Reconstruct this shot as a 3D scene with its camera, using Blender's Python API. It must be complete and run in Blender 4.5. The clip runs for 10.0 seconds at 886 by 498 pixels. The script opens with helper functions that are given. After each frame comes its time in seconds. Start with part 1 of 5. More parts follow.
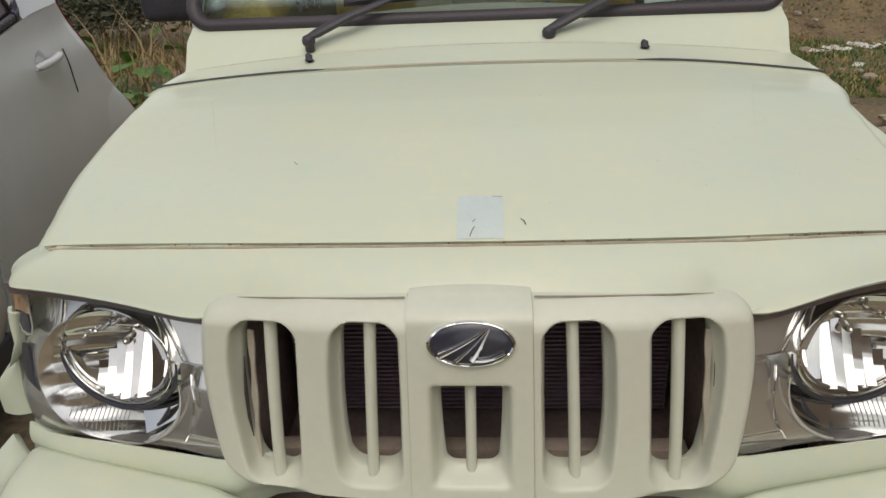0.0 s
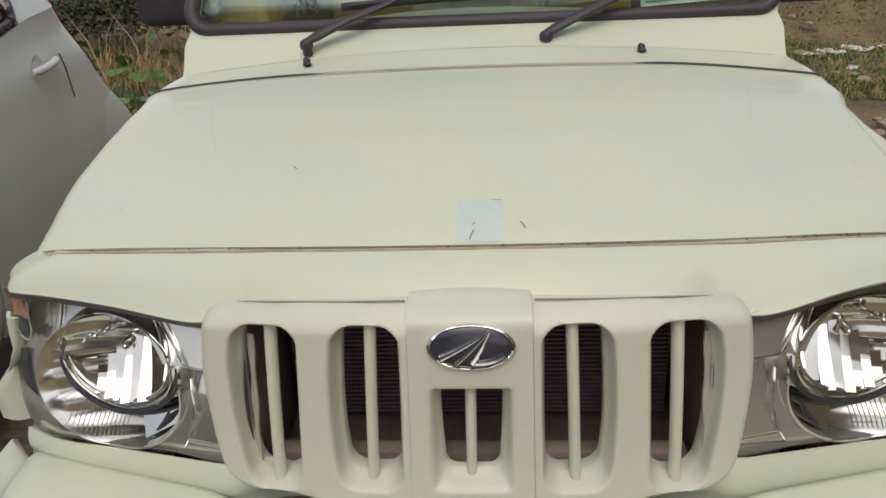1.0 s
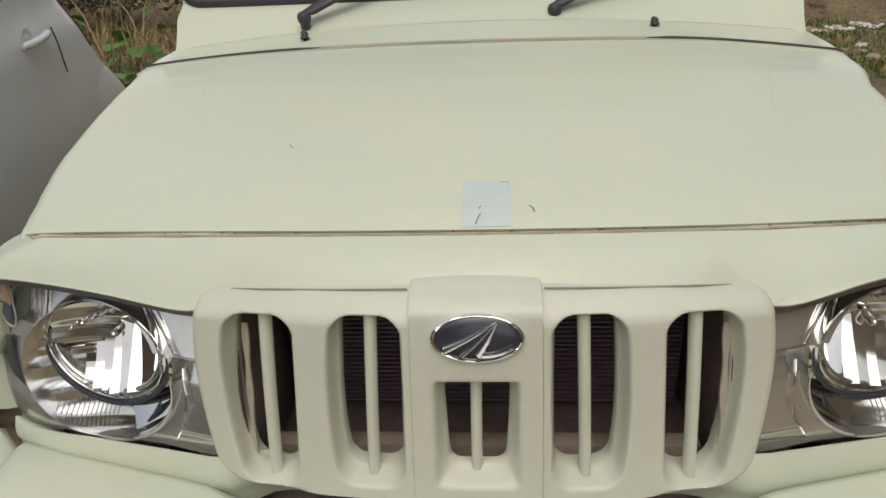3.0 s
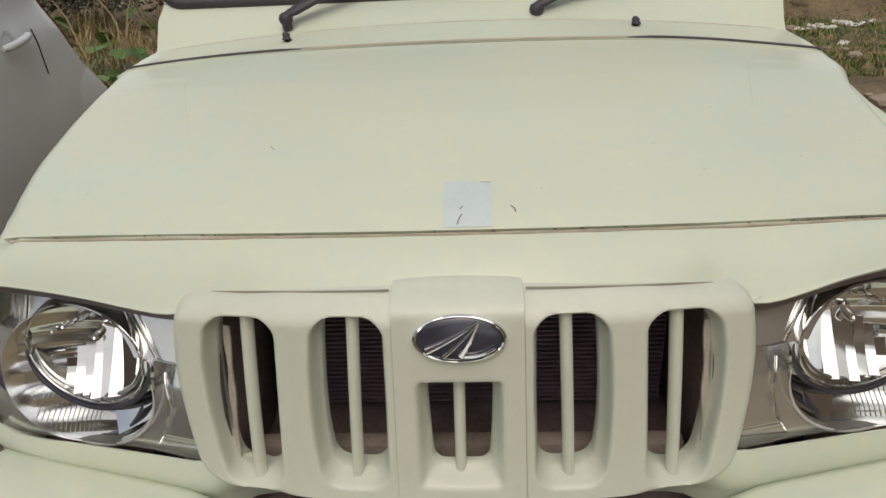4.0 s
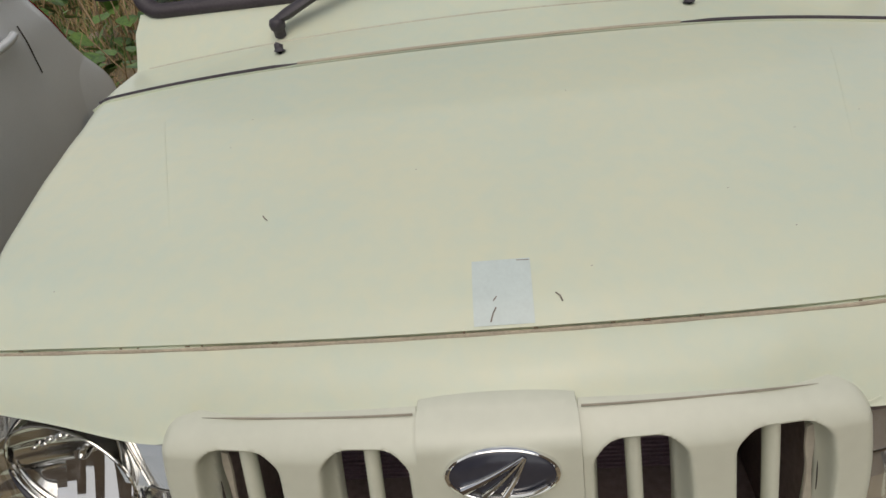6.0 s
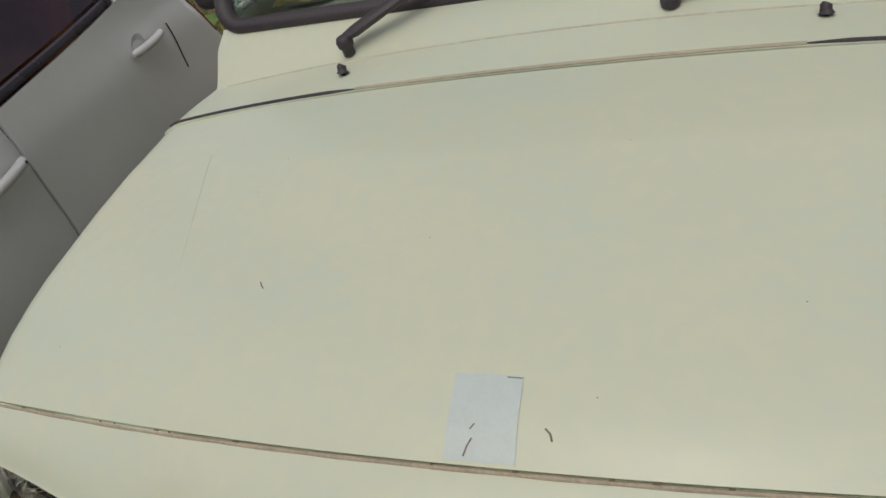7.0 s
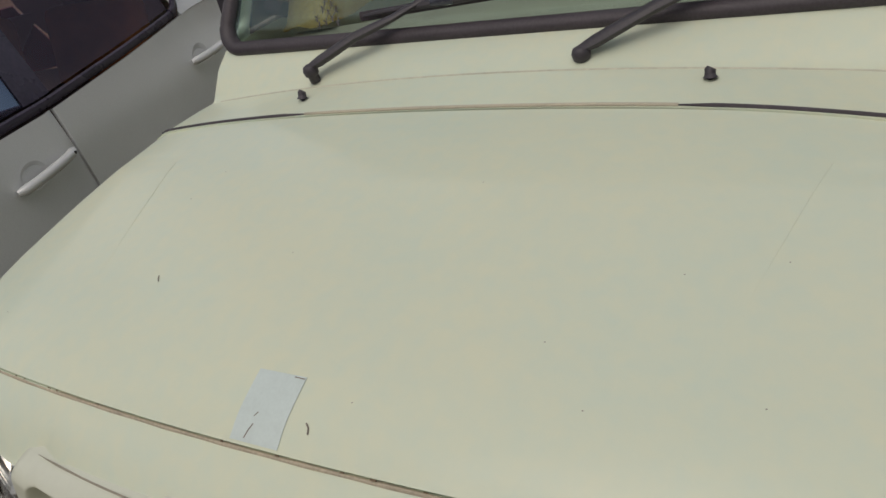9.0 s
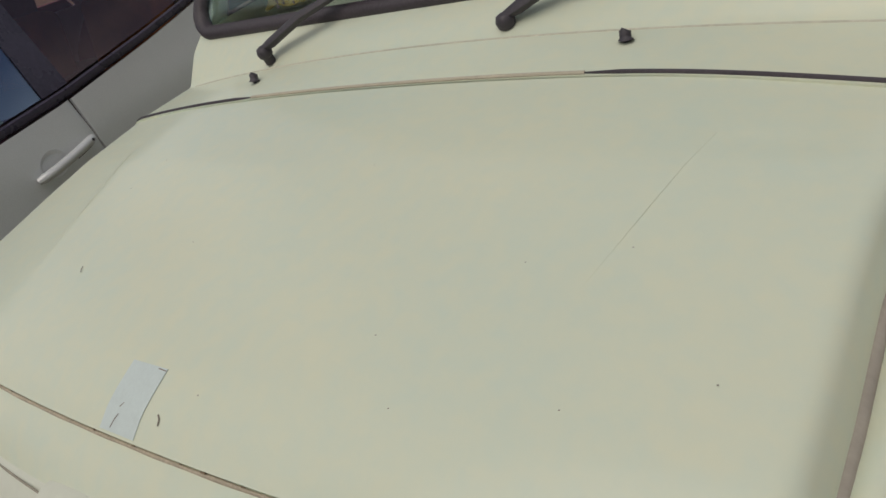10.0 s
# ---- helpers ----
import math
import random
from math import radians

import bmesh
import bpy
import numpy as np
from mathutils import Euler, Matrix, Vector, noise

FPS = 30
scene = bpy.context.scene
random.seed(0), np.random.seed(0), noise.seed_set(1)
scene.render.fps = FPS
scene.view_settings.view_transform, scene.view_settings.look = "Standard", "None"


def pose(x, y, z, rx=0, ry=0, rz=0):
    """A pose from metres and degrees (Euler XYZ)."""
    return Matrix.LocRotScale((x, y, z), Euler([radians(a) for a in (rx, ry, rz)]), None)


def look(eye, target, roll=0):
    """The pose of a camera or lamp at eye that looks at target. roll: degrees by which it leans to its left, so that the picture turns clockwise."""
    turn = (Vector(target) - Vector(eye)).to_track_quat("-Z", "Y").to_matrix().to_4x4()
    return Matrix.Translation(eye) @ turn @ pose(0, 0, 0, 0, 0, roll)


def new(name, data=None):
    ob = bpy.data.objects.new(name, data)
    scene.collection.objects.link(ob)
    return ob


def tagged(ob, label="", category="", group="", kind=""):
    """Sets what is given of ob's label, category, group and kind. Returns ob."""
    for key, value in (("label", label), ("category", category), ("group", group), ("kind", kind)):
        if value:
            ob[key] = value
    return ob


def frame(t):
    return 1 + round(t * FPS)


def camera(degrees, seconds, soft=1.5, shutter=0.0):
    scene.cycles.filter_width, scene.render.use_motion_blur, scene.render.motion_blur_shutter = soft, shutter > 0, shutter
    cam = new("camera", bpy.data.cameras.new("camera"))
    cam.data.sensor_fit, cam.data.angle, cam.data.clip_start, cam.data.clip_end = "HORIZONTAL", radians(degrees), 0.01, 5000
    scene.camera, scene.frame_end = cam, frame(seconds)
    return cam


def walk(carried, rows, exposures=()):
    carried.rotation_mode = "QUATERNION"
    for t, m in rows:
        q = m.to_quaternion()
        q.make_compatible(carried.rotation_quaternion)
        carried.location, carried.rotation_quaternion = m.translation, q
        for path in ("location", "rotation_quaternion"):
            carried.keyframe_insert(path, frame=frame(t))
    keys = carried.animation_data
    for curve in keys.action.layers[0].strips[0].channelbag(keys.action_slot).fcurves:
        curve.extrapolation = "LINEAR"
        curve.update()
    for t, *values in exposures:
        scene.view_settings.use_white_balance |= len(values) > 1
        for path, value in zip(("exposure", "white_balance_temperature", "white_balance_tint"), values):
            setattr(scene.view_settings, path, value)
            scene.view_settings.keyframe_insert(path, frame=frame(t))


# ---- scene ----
cam = camera(63.63, 10.0)
walk(cam, [
    (0, pose(0.0327, -0.8917, 1.4939, 64.63, 2.47, 3.42)),
    (0.5, pose(0.0320, -0.8990, 1.4974, 64.91, 2.48, 3.06)),
    (1, pose(0.0275, -0.8945, 1.4949, 64.90, 2.52, 3.05)),
    (1.5, pose(0.0214, -0.8731, 1.4912, 64.35, 2.31, 3.21)),
    (2, pose(0.0175, -0.8559, 1.4875, 63.79, 2.30, 3.28)),
    (3.5, pose(0.0199, -0.8358, 1.4778, 63.05, 2.49, 2.96)),
    (4, pose(0.0280, -0.8372, 1.4797, 63.10, 2.45, 2.12)),
    (4.5, pose(0.0343, -0.8427, 1.4877, 63.11, 2.76, 1.62)),
    (5, pose(0.0237, -0.8146, 1.5176, 60.92, 3.24, 1.67)),
    (5.2, pose(0.0255, -0.7660, 1.5318, 59.38, 4.90, 0.50)),
    (5.5, pose(0.0138, -0.7103, 1.5552, 58.13, 5.90, -1.50)),
    (5.8, pose(0.0120, -0.6420, 1.5570, 58.08, 6.62, -0.23)),
    (6, pose(0.0336, -0.5692, 1.5663, 57.55, 7.02, 2.66)),
    (6.2, pose(0.0642, -0.4856, 1.5761, 57.49, 7.31, 6.62)),
    (7.3, pose(0.2852, -0.3349, 1.5718, 57.23, 11.74, 19.23)),
    (7.5, pose(0.3411, -0.3778, 1.5593, 58.12, 9.55, 20.72)),
    (7.7, pose(0.4010, -0.4075, 1.5770, 59.58, 7.48, 20.33)),
    (8, pose(0.4793, -0.3981, 1.6109, 60.04, 8.83, 17.76)),
    (8.2, pose(0.5015, -0.3890, 1.6018, 59.69, 8.56, 16.92)),
    (8.5, pose(0.5166, -0.3634, 1.5952, 58.40, 8.93, 19.79)),
    (8.7, pose(0.5317, -0.3453, 1.5850, 59.01, 9.51, 22.22)),
    (9, pose(0.5544, -0.3029, 1.5824, 59.94, 11.38, 26.44)),
    (9.2, pose(0.5829, -0.2600, 1.5808, 59.61, 13.29, 28.73)),
    (9.5, pose(0.6234, -0.2047, 1.5642, 59.52, 14.64, 32.32)),
    (9.8, pose(0.6959, -0.1708, 1.5510, 58.71, 16.00, 33.03)),
    (10, pose(0.7733, -0.1430, 1.5317, 58.29, 16.54, 32.12)),
], exposures=[(0, -0.05), (5, -0.07), (5.5, -0.16), (6, -0.20), (7.4, -0.35), (10, -0.34)])

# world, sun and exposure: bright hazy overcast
world = bpy.data.worlds.new("sky")
scene.world = world
world.use_nodes = True
wn, wl = world.node_tree.nodes, world.node_tree.links
bg = wn["Background"]
sky = wn.new("ShaderNodeTexSky")
sky.sky_type, sky.sun_disc = "NISHITA", False
sky.sun_elevation, sky.sun_rotation = radians(60), radians(173)
sky.air_density, sky.dust_density, sky.ozone_density = 1.0, 6.0, 1.0
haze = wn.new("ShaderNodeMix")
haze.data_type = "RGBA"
# cloud noise in the haze, put in for patchy reflections on the bonnet
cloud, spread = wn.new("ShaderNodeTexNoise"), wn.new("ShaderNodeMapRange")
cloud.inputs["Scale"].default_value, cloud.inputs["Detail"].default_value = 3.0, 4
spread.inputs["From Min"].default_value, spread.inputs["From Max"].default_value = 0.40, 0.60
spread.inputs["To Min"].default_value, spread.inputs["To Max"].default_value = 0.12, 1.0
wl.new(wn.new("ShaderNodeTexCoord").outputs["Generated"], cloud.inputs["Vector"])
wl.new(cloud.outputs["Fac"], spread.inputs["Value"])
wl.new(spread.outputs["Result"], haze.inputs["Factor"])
# haze brightened towards the horizon, so the lamp mirrors read white
split_dir, low, glow = wn.new("ShaderNodeSeparateXYZ"), wn.new("ShaderNodeMapRange"), wn.new("ShaderNodeMix")
low.inputs["From Min"].default_value, low.inputs["From Max"].default_value = 0.05, 0.75
glow.data_type = "RGBA"
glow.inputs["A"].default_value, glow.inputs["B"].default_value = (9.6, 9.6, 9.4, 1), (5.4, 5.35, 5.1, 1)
wl.new(cloud.inputs["Vector"].links[0].from_socket, split_dir.inputs[0])
wl.new(split_dir.outputs["Z"], low.inputs["Value"])
wl.new(low.outputs["Result"], glow.inputs["Factor"])
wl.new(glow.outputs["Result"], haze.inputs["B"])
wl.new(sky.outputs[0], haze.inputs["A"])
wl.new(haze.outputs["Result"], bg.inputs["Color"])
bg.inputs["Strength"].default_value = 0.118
sun = new("sun", bpy.data.lights.new("sun", "SUN"))
sun.data.energy, sun.data.angle, sun.data.color = 0.70, radians(56), (1.0, 0.98, 0.93)
sun.matrix_world = look((0.77, -5.8, 11), (0, 0.5, 0))


# ---- materials ----
def mat(name, color, rough=0.5, metal=0.0, vary=0.08, scale=8.0, fine=90.0, bump=0.0, coat=0.0, dark=None, spec=0.5, coat_rough=0.11):
    """Principled surface with colour variation at two scales and fine relief."""
    m = bpy.data.materials.new(name)
    m.use_nodes = True
    n, l = m.node_tree.nodes, m.node_tree.links
    p = n["Principled BSDF"]
    geo = n.new("ShaderNodeNewGeometry")
    big, small = n.new("ShaderNodeTexNoise"), n.new("ShaderNodeTexNoise")
    big.inputs["Scale"].default_value, small.inputs["Scale"].default_value = scale, fine
    big.inputs["Detail"].default_value = small.inputs["Detail"].default_value = 5
    for t in (big, small):
        l.new(geo.outputs["Position"], t.inputs["Vector"])
    both = n.new("ShaderNodeMath")
    both.operation = "MULTIPLY_ADD"
    both.inputs[1].default_value = 0.45
    l.new(small.outputs["Fac"], both.inputs[0])
    half = n.new("ShaderNodeMath")
    half.operation = "MULTIPLY"
    half.inputs[1].default_value = 0.55
    l.new(big.outputs["Fac"], half.inputs[0])
    l.new(half.outputs[0], both.inputs[2])
    ramp = n.new("ShaderNodeValToRGB")
    low = dark or tuple(c * (1 - vary) for c in color)
    high = tuple(min(1, c * (1 + vary * 0.6)) for c in color)
    ramp.color_ramp.elements[0].position, ramp.color_ramp.elements[1].position = 0.34, 0.64
    ramp.color_ramp.elements[0].color, ramp.color_ramp.elements[1].color = (*low, 1), (*high, 1)
    l.new(both.outputs[0], ramp.inputs["Fac"])
    l.new(ramp.outputs["Color"], p.inputs["Base Color"])
    rr = n.new("ShaderNodeMapRange")
    rr.inputs["To Min"].default_value, rr.inputs["To Max"].default_value = max(0.02, rough * 0.8), min(1, rough * 1.2)
    l.new(big.outputs["Fac"], rr.inputs["Value"])
    l.new(rr.outputs["Result"], p.inputs["Roughness"])
    p.inputs["Metallic"].default_value = metal
    p.inputs["Coat Weight"].default_value = coat
    p.inputs["Coat Roughness"].default_value = coat_rough
    p.inputs["Specular IOR Level"].default_value = spec
    if bump:
        b = n.new("ShaderNodeBump")
        b.inputs["Strength"].default_value, b.inputs["Distance"].default_value = min(1, bump), 0.004
        l.new(small.outputs["Fac"], b.inputs["Height"])
        l.new(b.outputs["Normal"], p.inputs["Normal"])
    return m


def clear(name, tint, gloss=0.03, least=0.045, sheen=(0.8, 0.8, 0.8)):
    """Thin clear pane: see-through, with gloss that grows at grazing angles."""
    m = bpy.data.materials.new(name)
    m.use_nodes = True
    n, l = m.node_tree.nodes, m.node_tree.links
    n.remove(n["Principled BSDF"])
    a, b, mix, fr, power, curve = (n.new(x) for x in ("ShaderNodeBsdfTransparent", "ShaderNodeBsdfGlossy", "ShaderNodeMixShader", "ShaderNodeLayerWeight", "ShaderNodeMath", "ShaderNodeMath"))
    a.inputs["Color"].default_value = (*tint, 1)
    b.inputs["Roughness"].default_value = gloss
    b.inputs["Color"].default_value = (*sheen, 1)
    power.operation, power.inputs[1].default_value = "POWER", 5.0
    curve.operation, curve.inputs[1].default_value, curve.inputs[2].default_value = "MULTIPLY_ADD", 0.93, least
    l.new(fr.outputs["Facing"], power.inputs[0])
    l.new(power.outputs[0], curve.inputs[0])
    l.new(curve.outputs[0], mix.inputs[0])
    l.new(a.outputs[0], mix.inputs[1])
    l.new(b.outputs[0], mix.inputs[2])
    l.new(mix.outputs[0], n["Material Output"].inputs["Surface"])
    return m


# CREAM's warm and green mottle puts patchy reflections into the paint colour
CREAM = mat("cream_paint", (0.665, 0.686, 0.530), 0.5, vary=0.01, scale=3.2, fine=40, coat=0.42, dark=(0.602, 0.674, 0.562), spec=0.25, coat_rough=0.10)
CREAM_PLASTIC = mat("cream_plastic", (0.630, 0.648, 0.545), 0.38, vary=0.04, scale=5, fine=60, coat=0.15)
SILVER = mat("silver_paint", (0.70, 0.715, 0.725), 0.36, metal=0.15, vary=0.07, scale=3, fine=300, coat=0.5)
RUBBER = mat("black_rubber", (0.055, 0.045, 0.055), 0.55, vary=0.3, scale=10, fine=200, bump=0.1)
BLACK = mat("black_plastic", (0.048, 0.042, 0.052), 0.5, vary=0.3, scale=12, fine=160, bump=0.1)
GAP = mat("dark_gap", (0.05, 0.04, 0.035), 0.9, vary=0.3)
CHROME = mat("chrome", (0.86, 0.86, 0.86), 0.05, metal=1.0, vary=0.03, scale=20, fine=200)
SATIN = mat("satin_reflector", (0.74, 0.71, 0.67), 0.24, metal=0.55, vary=0.06, scale=15, fine=120)
LINER = mat("silvered_liner", (0.88, 0.87, 0.84), 0.20, metal=0.85, vary=0.05, scale=10, fine=120)
REFLECTOR = mat("bowl_reflector", (0.84, 0.83, 0.81), 0.10, metal=1.0, vary=0.06, scale=12, fine=140)
LINE = mat("pale_raised_line", (0.74, 0.73, 0.70), 0.3, metal=0.2, vary=0.05)
JOINT = mat("shaded_joint", (0.34, 0.31, 0.25), 0.8, vary=0.2)
LAMP_GAP = mat("brown_black_gap", (0.15, 0.12, 0.112), 0.7, vary=0.25, scale=20)
BRIGHT = mat("grey_reflector", (0.80, 0.80, 0.79), 0.16, metal=1.0, vary=0.08, scale=12, fine=140)
TRIM = mat("grey_lamp_shell", (0.22, 0.21, 0.20), 0.4, metal=0.2, vary=0.15, scale=15, fine=120)
PILLAR = mat("gloss_black_film", (0.050, 0.042, 0.068), 0.28, vary=0.3, scale=10, fine=80)
MEMBER = mat("dusty_member", (0.46, 0.38, 0.32), 0.75, vary=0.2, scale=20, fine=150, bump=0.1)
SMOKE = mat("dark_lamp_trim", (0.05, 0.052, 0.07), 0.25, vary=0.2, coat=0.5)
AMBER = mat("amber_lens", (0.40, 0.25, 0.13), 0.15, vary=0.1, coat=0.5)
NAVY = mat("navy_enamel", (0.035, 0.037, 0.055), 0.25, vary=0.15, coat=0.6)
PALE = mat("pale_bracket", (0.46, 0.42, 0.35), 0.6, vary=0.15, scale=20, fine=150)
RADIATOR = mat("radiator_fins", (0.27, 0.19, 0.235), 0.6, metal=0.2, vary=0.25, scale=30, fine=200)
BAY = mat("dusty_engine_bay", (0.30, 0.23, 0.22), 0.8, vary=0.3, scale=12)
STICKER = mat("pale_film", (0.580, 0.660, 0.645), 0.42, vary=0.05, scale=60, fine=250, coat=0.15)
SCRATCH = mat("scratched_primer", (0.22, 0.19, 0.16), 0.8, vary=0.3, scale=80)
RUST = mat("rusty_edge", (0.20, 0.15, 0.10), 0.85, vary=0.35, scale=60, fine=300)
GLASS = clear("windscreen_glass", (0.86, 0.92, 0.90), 0.03, 0.075, (0.72, 0.90, 0.90))
# sheen browned to stand for brown reflections in the dark panes
DARKGLASS = clear("tinted_glass", (0.74, 0.64, 0.68), 0.02, 0.075, (0.80, 0.66, 0.66))
# front pane's blue sheen paints in the sky it mirrors
SKYGLASS = clear("sky_sheen_glass", (0.45, 0.45, 0.52), 0.02, 0.24, (0.50, 0.66, 0.90))
LENS = clear("lamp_lens", (0.95, 0.95, 0.94))
DASH = mat("beige_dashboard", (0.52, 0.51, 0.43), 0.6, vary=0.12, scale=10, fine=200, bump=0.15)
SEAT = mat("seat_fabric", (0.56, 0.42, 0.14), 0.85, vary=0.2, scale=14, fine=200, bump=0.3)
GOLD = mat("mustard_tone", (0.50, 0.38, 0.11), 0.8, vary=0.2, scale=7, fine=120, bump=0.15, dark=(0.33, 0.21, 0.07))
PAPER = mat("white_paper", (0.86, 0.86, 0.83), 0.7, vary=0.06, scale=30)
INK = mat("green_print", (0.16, 0.36, 0.22), 0.7, vary=0.2, scale=80)
INK2 = mat("yellow_print", (0.45, 0.40, 0.13), 0.7, vary=0.3, scale=60)
TYRE = mat("tyre_rubber", (0.03, 0.028, 0.026), 0.8, vary=0.3, scale=20, fine=200, bump=0.3)
RIM = mat("wheel_rim", (0.45, 0.45, 0.45), 0.35, metal=0.8, vary=0.1)
REDLENS = mat("red_lamp_lens", (0.30, 0.02, 0.035), 0.15, vary=0.15, coat=0.6)


# ---- mesh helpers ----
def part(name, bm, material, parent=None, label="", smooth=40):
    me = bpy.data.meshes.new(name)
    bm.to_mesh(me)
    bm.free()
    me.materials.append(material)
    if smooth:
        me.polygons.foreach_set("use_smooth", [True] * len(me.polygons))
        me.set_sharp_from_angle(angle=radians(smooth))
    ob = new(name, me)
    ob.parent = parent
    return tagged(ob, label)


def holder(name, m, label, category, group="", kind=""):
    ob = new(name)
    ob.matrix_basis = m
    return tagged(ob, label, category, group, kind)


def sheet(fn, us, vs, thick=0.0, closed=False, back=None):
    """A surface fn(u, v) over two rows of values, given thickness by a second skin moved by back(u, v) or along the normals."""
    bm = bmesh.new()
    g = [[bm.verts.new(fn(u, v)) for v in vs] for u in us]
    for i in range(len(us) - 1):
        for j in range(len(vs) - 1):
            bm.faces.new((g[i][j], g[i + 1][j], g[i + 1][j + 1], g[i][j + 1]))
    if closed:
        for j in range(len(vs) - 1):
            bm.faces.new((g[-1][j], g[0][j], g[0][j + 1], g[-1][j + 1]))
    bm.normal_update()
    if thick:
        bmesh.ops.solidify(bm, geom=bm.faces[:], thickness=thick)
    bmesh.ops.recalc_face_normals(bm, faces=bm.faces[:])
    return bm


def steps(a, b, n):
    return [a + (b - a) * i / n for i in range(n + 1)]


def box(size, at=(0, 0, 0), bevel=0.0, segs=2, rot=None, bm=None):
    own = bm is None
    bm = bm or bmesh.new()
    m = Matrix.Translation(at) @ (rot.to_4x4() if rot else Matrix()) @ Matrix.Diagonal((*size, 1))
    r = bmesh.ops.create_cube(bm, size=1, matrix=m)
    if bevel:
        es = list({e for v in r["verts"] for e in v.link_edges})
        bmesh.ops.bevel(bm, geom=es, offset=bevel, segments=segs, affect="EDGES", profile=0.5)
    return bm


def tube(points, radii, sides=10, flat=1.0, caps=True, bm=None, closed=False):
    """A round bar along points with a radius at each; flat squeezes it along its second axis."""
    bm = bm or bmesh.new()
    pts = [Vector(p) for p in points]
    if not isinstance(radii, (list, tuple)):
        radii = [radii] * len(pts)
    rings = []
    up = Vector((0, 0, 1))
    for i, p in enumerate(pts):
        a = pts[i - 1] if i or closed else p
        b = pts[(i + 1) % len(pts)] if i < len(pts) - 1 or closed else p
        d = (b - a).normalized()
        side = d.cross(up)
        if side.length < 1e-3:
            side = d.cross(Vector((0, 1, 0)))
        side.normalize()
        top = side.cross(d)
        rings.append([bm.verts.new(p + side * math.cos(k) * radii[i] + top * math.sin(k) * radii[i] * flat)
                      for k in (2 * math.pi * j / sides for j in range(sides))])
    n = len(rings)
    for i in range(n if closed else n - 1):
        for j in range(sides):
            bm.faces.new((rings[i][j], rings[i][(j + 1) % sides], rings[(i + 1) % n][(j + 1) % sides], rings[(i + 1) % n][j]))
    if caps and not closed:
        bm.faces.new(rings[0])
        bm.faces.new(rings[-1])
    bmesh.ops.recalc_face_normals(bm, faces=bm.faces[:])
    return bm


def smooth01(t):
    t = max(0.0, min(1.0, t))
    return t * t * (3 - 2 * t)


def lerp_at(x, table):
    """Piecewise-linear reading of ((x, value), ...)."""
    for (a, va), (b, vb) in zip(table, table[1:]):
        if x <= b:
            return va + (vb - va) * max(0.0, (x - a) / (b - a))
    return table[-1][1]


def soft_at(x, table):
    """The same, smoothed."""
    return sum(lerp_at(x + d, table) * w for d, w in ((-0.03, 0.2), (-0.015, 0.2), (0, 0.2), (0.015, 0.2), (0.03, 0.2)))


def rounded(x, z, cx, cz, hx, hz, r):
    """Signed distance to a rounded rectangle."""
    dx, dz = abs(x - cx) - hx + r, abs(z - cz) - hz + r
    return min(max(dx, dz), 0) + math.hypot(max(dx, 0), max(dz, 0)) - r


def cut_grid(inside, y_at, xs, zs, thick):
    """A moulded front skin over a grid of (x, z): kept where inside(x, z) > 0, its borders drawn onto inside = 0."""
    bm = bmesh.new()
    keep, verts = {}, {}
    for i in range(len(xs) - 1):
        for j in range(len(zs) - 1):
            if inside((xs[i] + xs[i + 1]) / 2, (zs[j] + zs[j + 1]) / 2) > 0:
                keep[i, j] = True

    def vert(i, j):
        if (i, j) not in verts:
            x, z = xs[i], zs[j]
            around = [(i - a, j - b) in keep for a in (0, 1) for b in (0, 1)]
            if not all(around):
                for _ in range(4):
                    d = inside(x, z)
                    gx = (inside(x + 1e-4, z) - inside(x - 1e-4, z)) / 2e-4
                    gz = (inside(x, z + 1e-4) - inside(x, z - 1e-4)) / 2e-4
                    k = gx * gx + gz * gz + 1e-9
                    x, z = x - d * gx / k, z - d * gz / k
            verts[i, j] = bm.verts.new((x, y_at(x, z), z))
        return verts[i, j]

    for i, j in keep:
        bm.faces.new((vert(i, j), vert(i + 1, j), vert(i + 1, j + 1), vert(i, j + 1)))
    bm.normal_update()
    edge = [e for e in bm.edges if e.is_boundary]
    r = bmesh.ops.extrude_edge_only(bm, edges=edge)
    for v in r["geom"]:
        if isinstance(v, bmesh.types.BMVert):
            v.co.y += thick
    bmesh.ops.recalc_face_normals(bm, faces=bm.faces[:])
    return bm


# ---- ground ----
def ground_z(x, y):
    far = smooth01((math.hypot(x, y) - 3.2) / 3)
    lumps = 0.05 * noise.noise((x * 0.6, y * 0.6, 0)) + 0.02 * noise.noise((x * 2.1, y * 2.1, 3))
    bank = 1.5 * smooth01((y - 7.2 - 0.5 * noise.noise((x * 0.4, 0, 9))) / 3.2) * smooth01((x - 0.5) / 2.5)
    return far * lumps + bank * (1 + 0.25 * noise.noise((x * 0.8, y * 0.8, 5)))


DIRT = mat("brown_dirt", (0.190, 0.140, 0.070), 0.95, vary=0.3, scale=2.2, fine=26, bump=1.0, dark=(0.062, 0.044, 0.026))
# unseen ground ahead of the parked pair made paler, to lighten lamp reflections
n, l = DIRT.node_tree.nodes, DIRT.node_tree.links
base = next(k for k in n if k.type == "VALTORGB")
split, spot, edge, pale, blend = (n.new(k) for k in ("ShaderNodeSeparateXYZ", "ShaderNodeNewGeometry", "ShaderNodeTexNoise", "ShaderNodeMapRange", "ShaderNodeMix"))
edge.inputs["Scale"].default_value = 0.9
add = n.new("ShaderNodeMath")
add.operation = "MULTIPLY_ADD"
add.inputs[1].default_value = 3.0
l.new(spot.outputs["Position"], split.inputs[0])
l.new(spot.outputs["Position"], edge.inputs["Vector"])
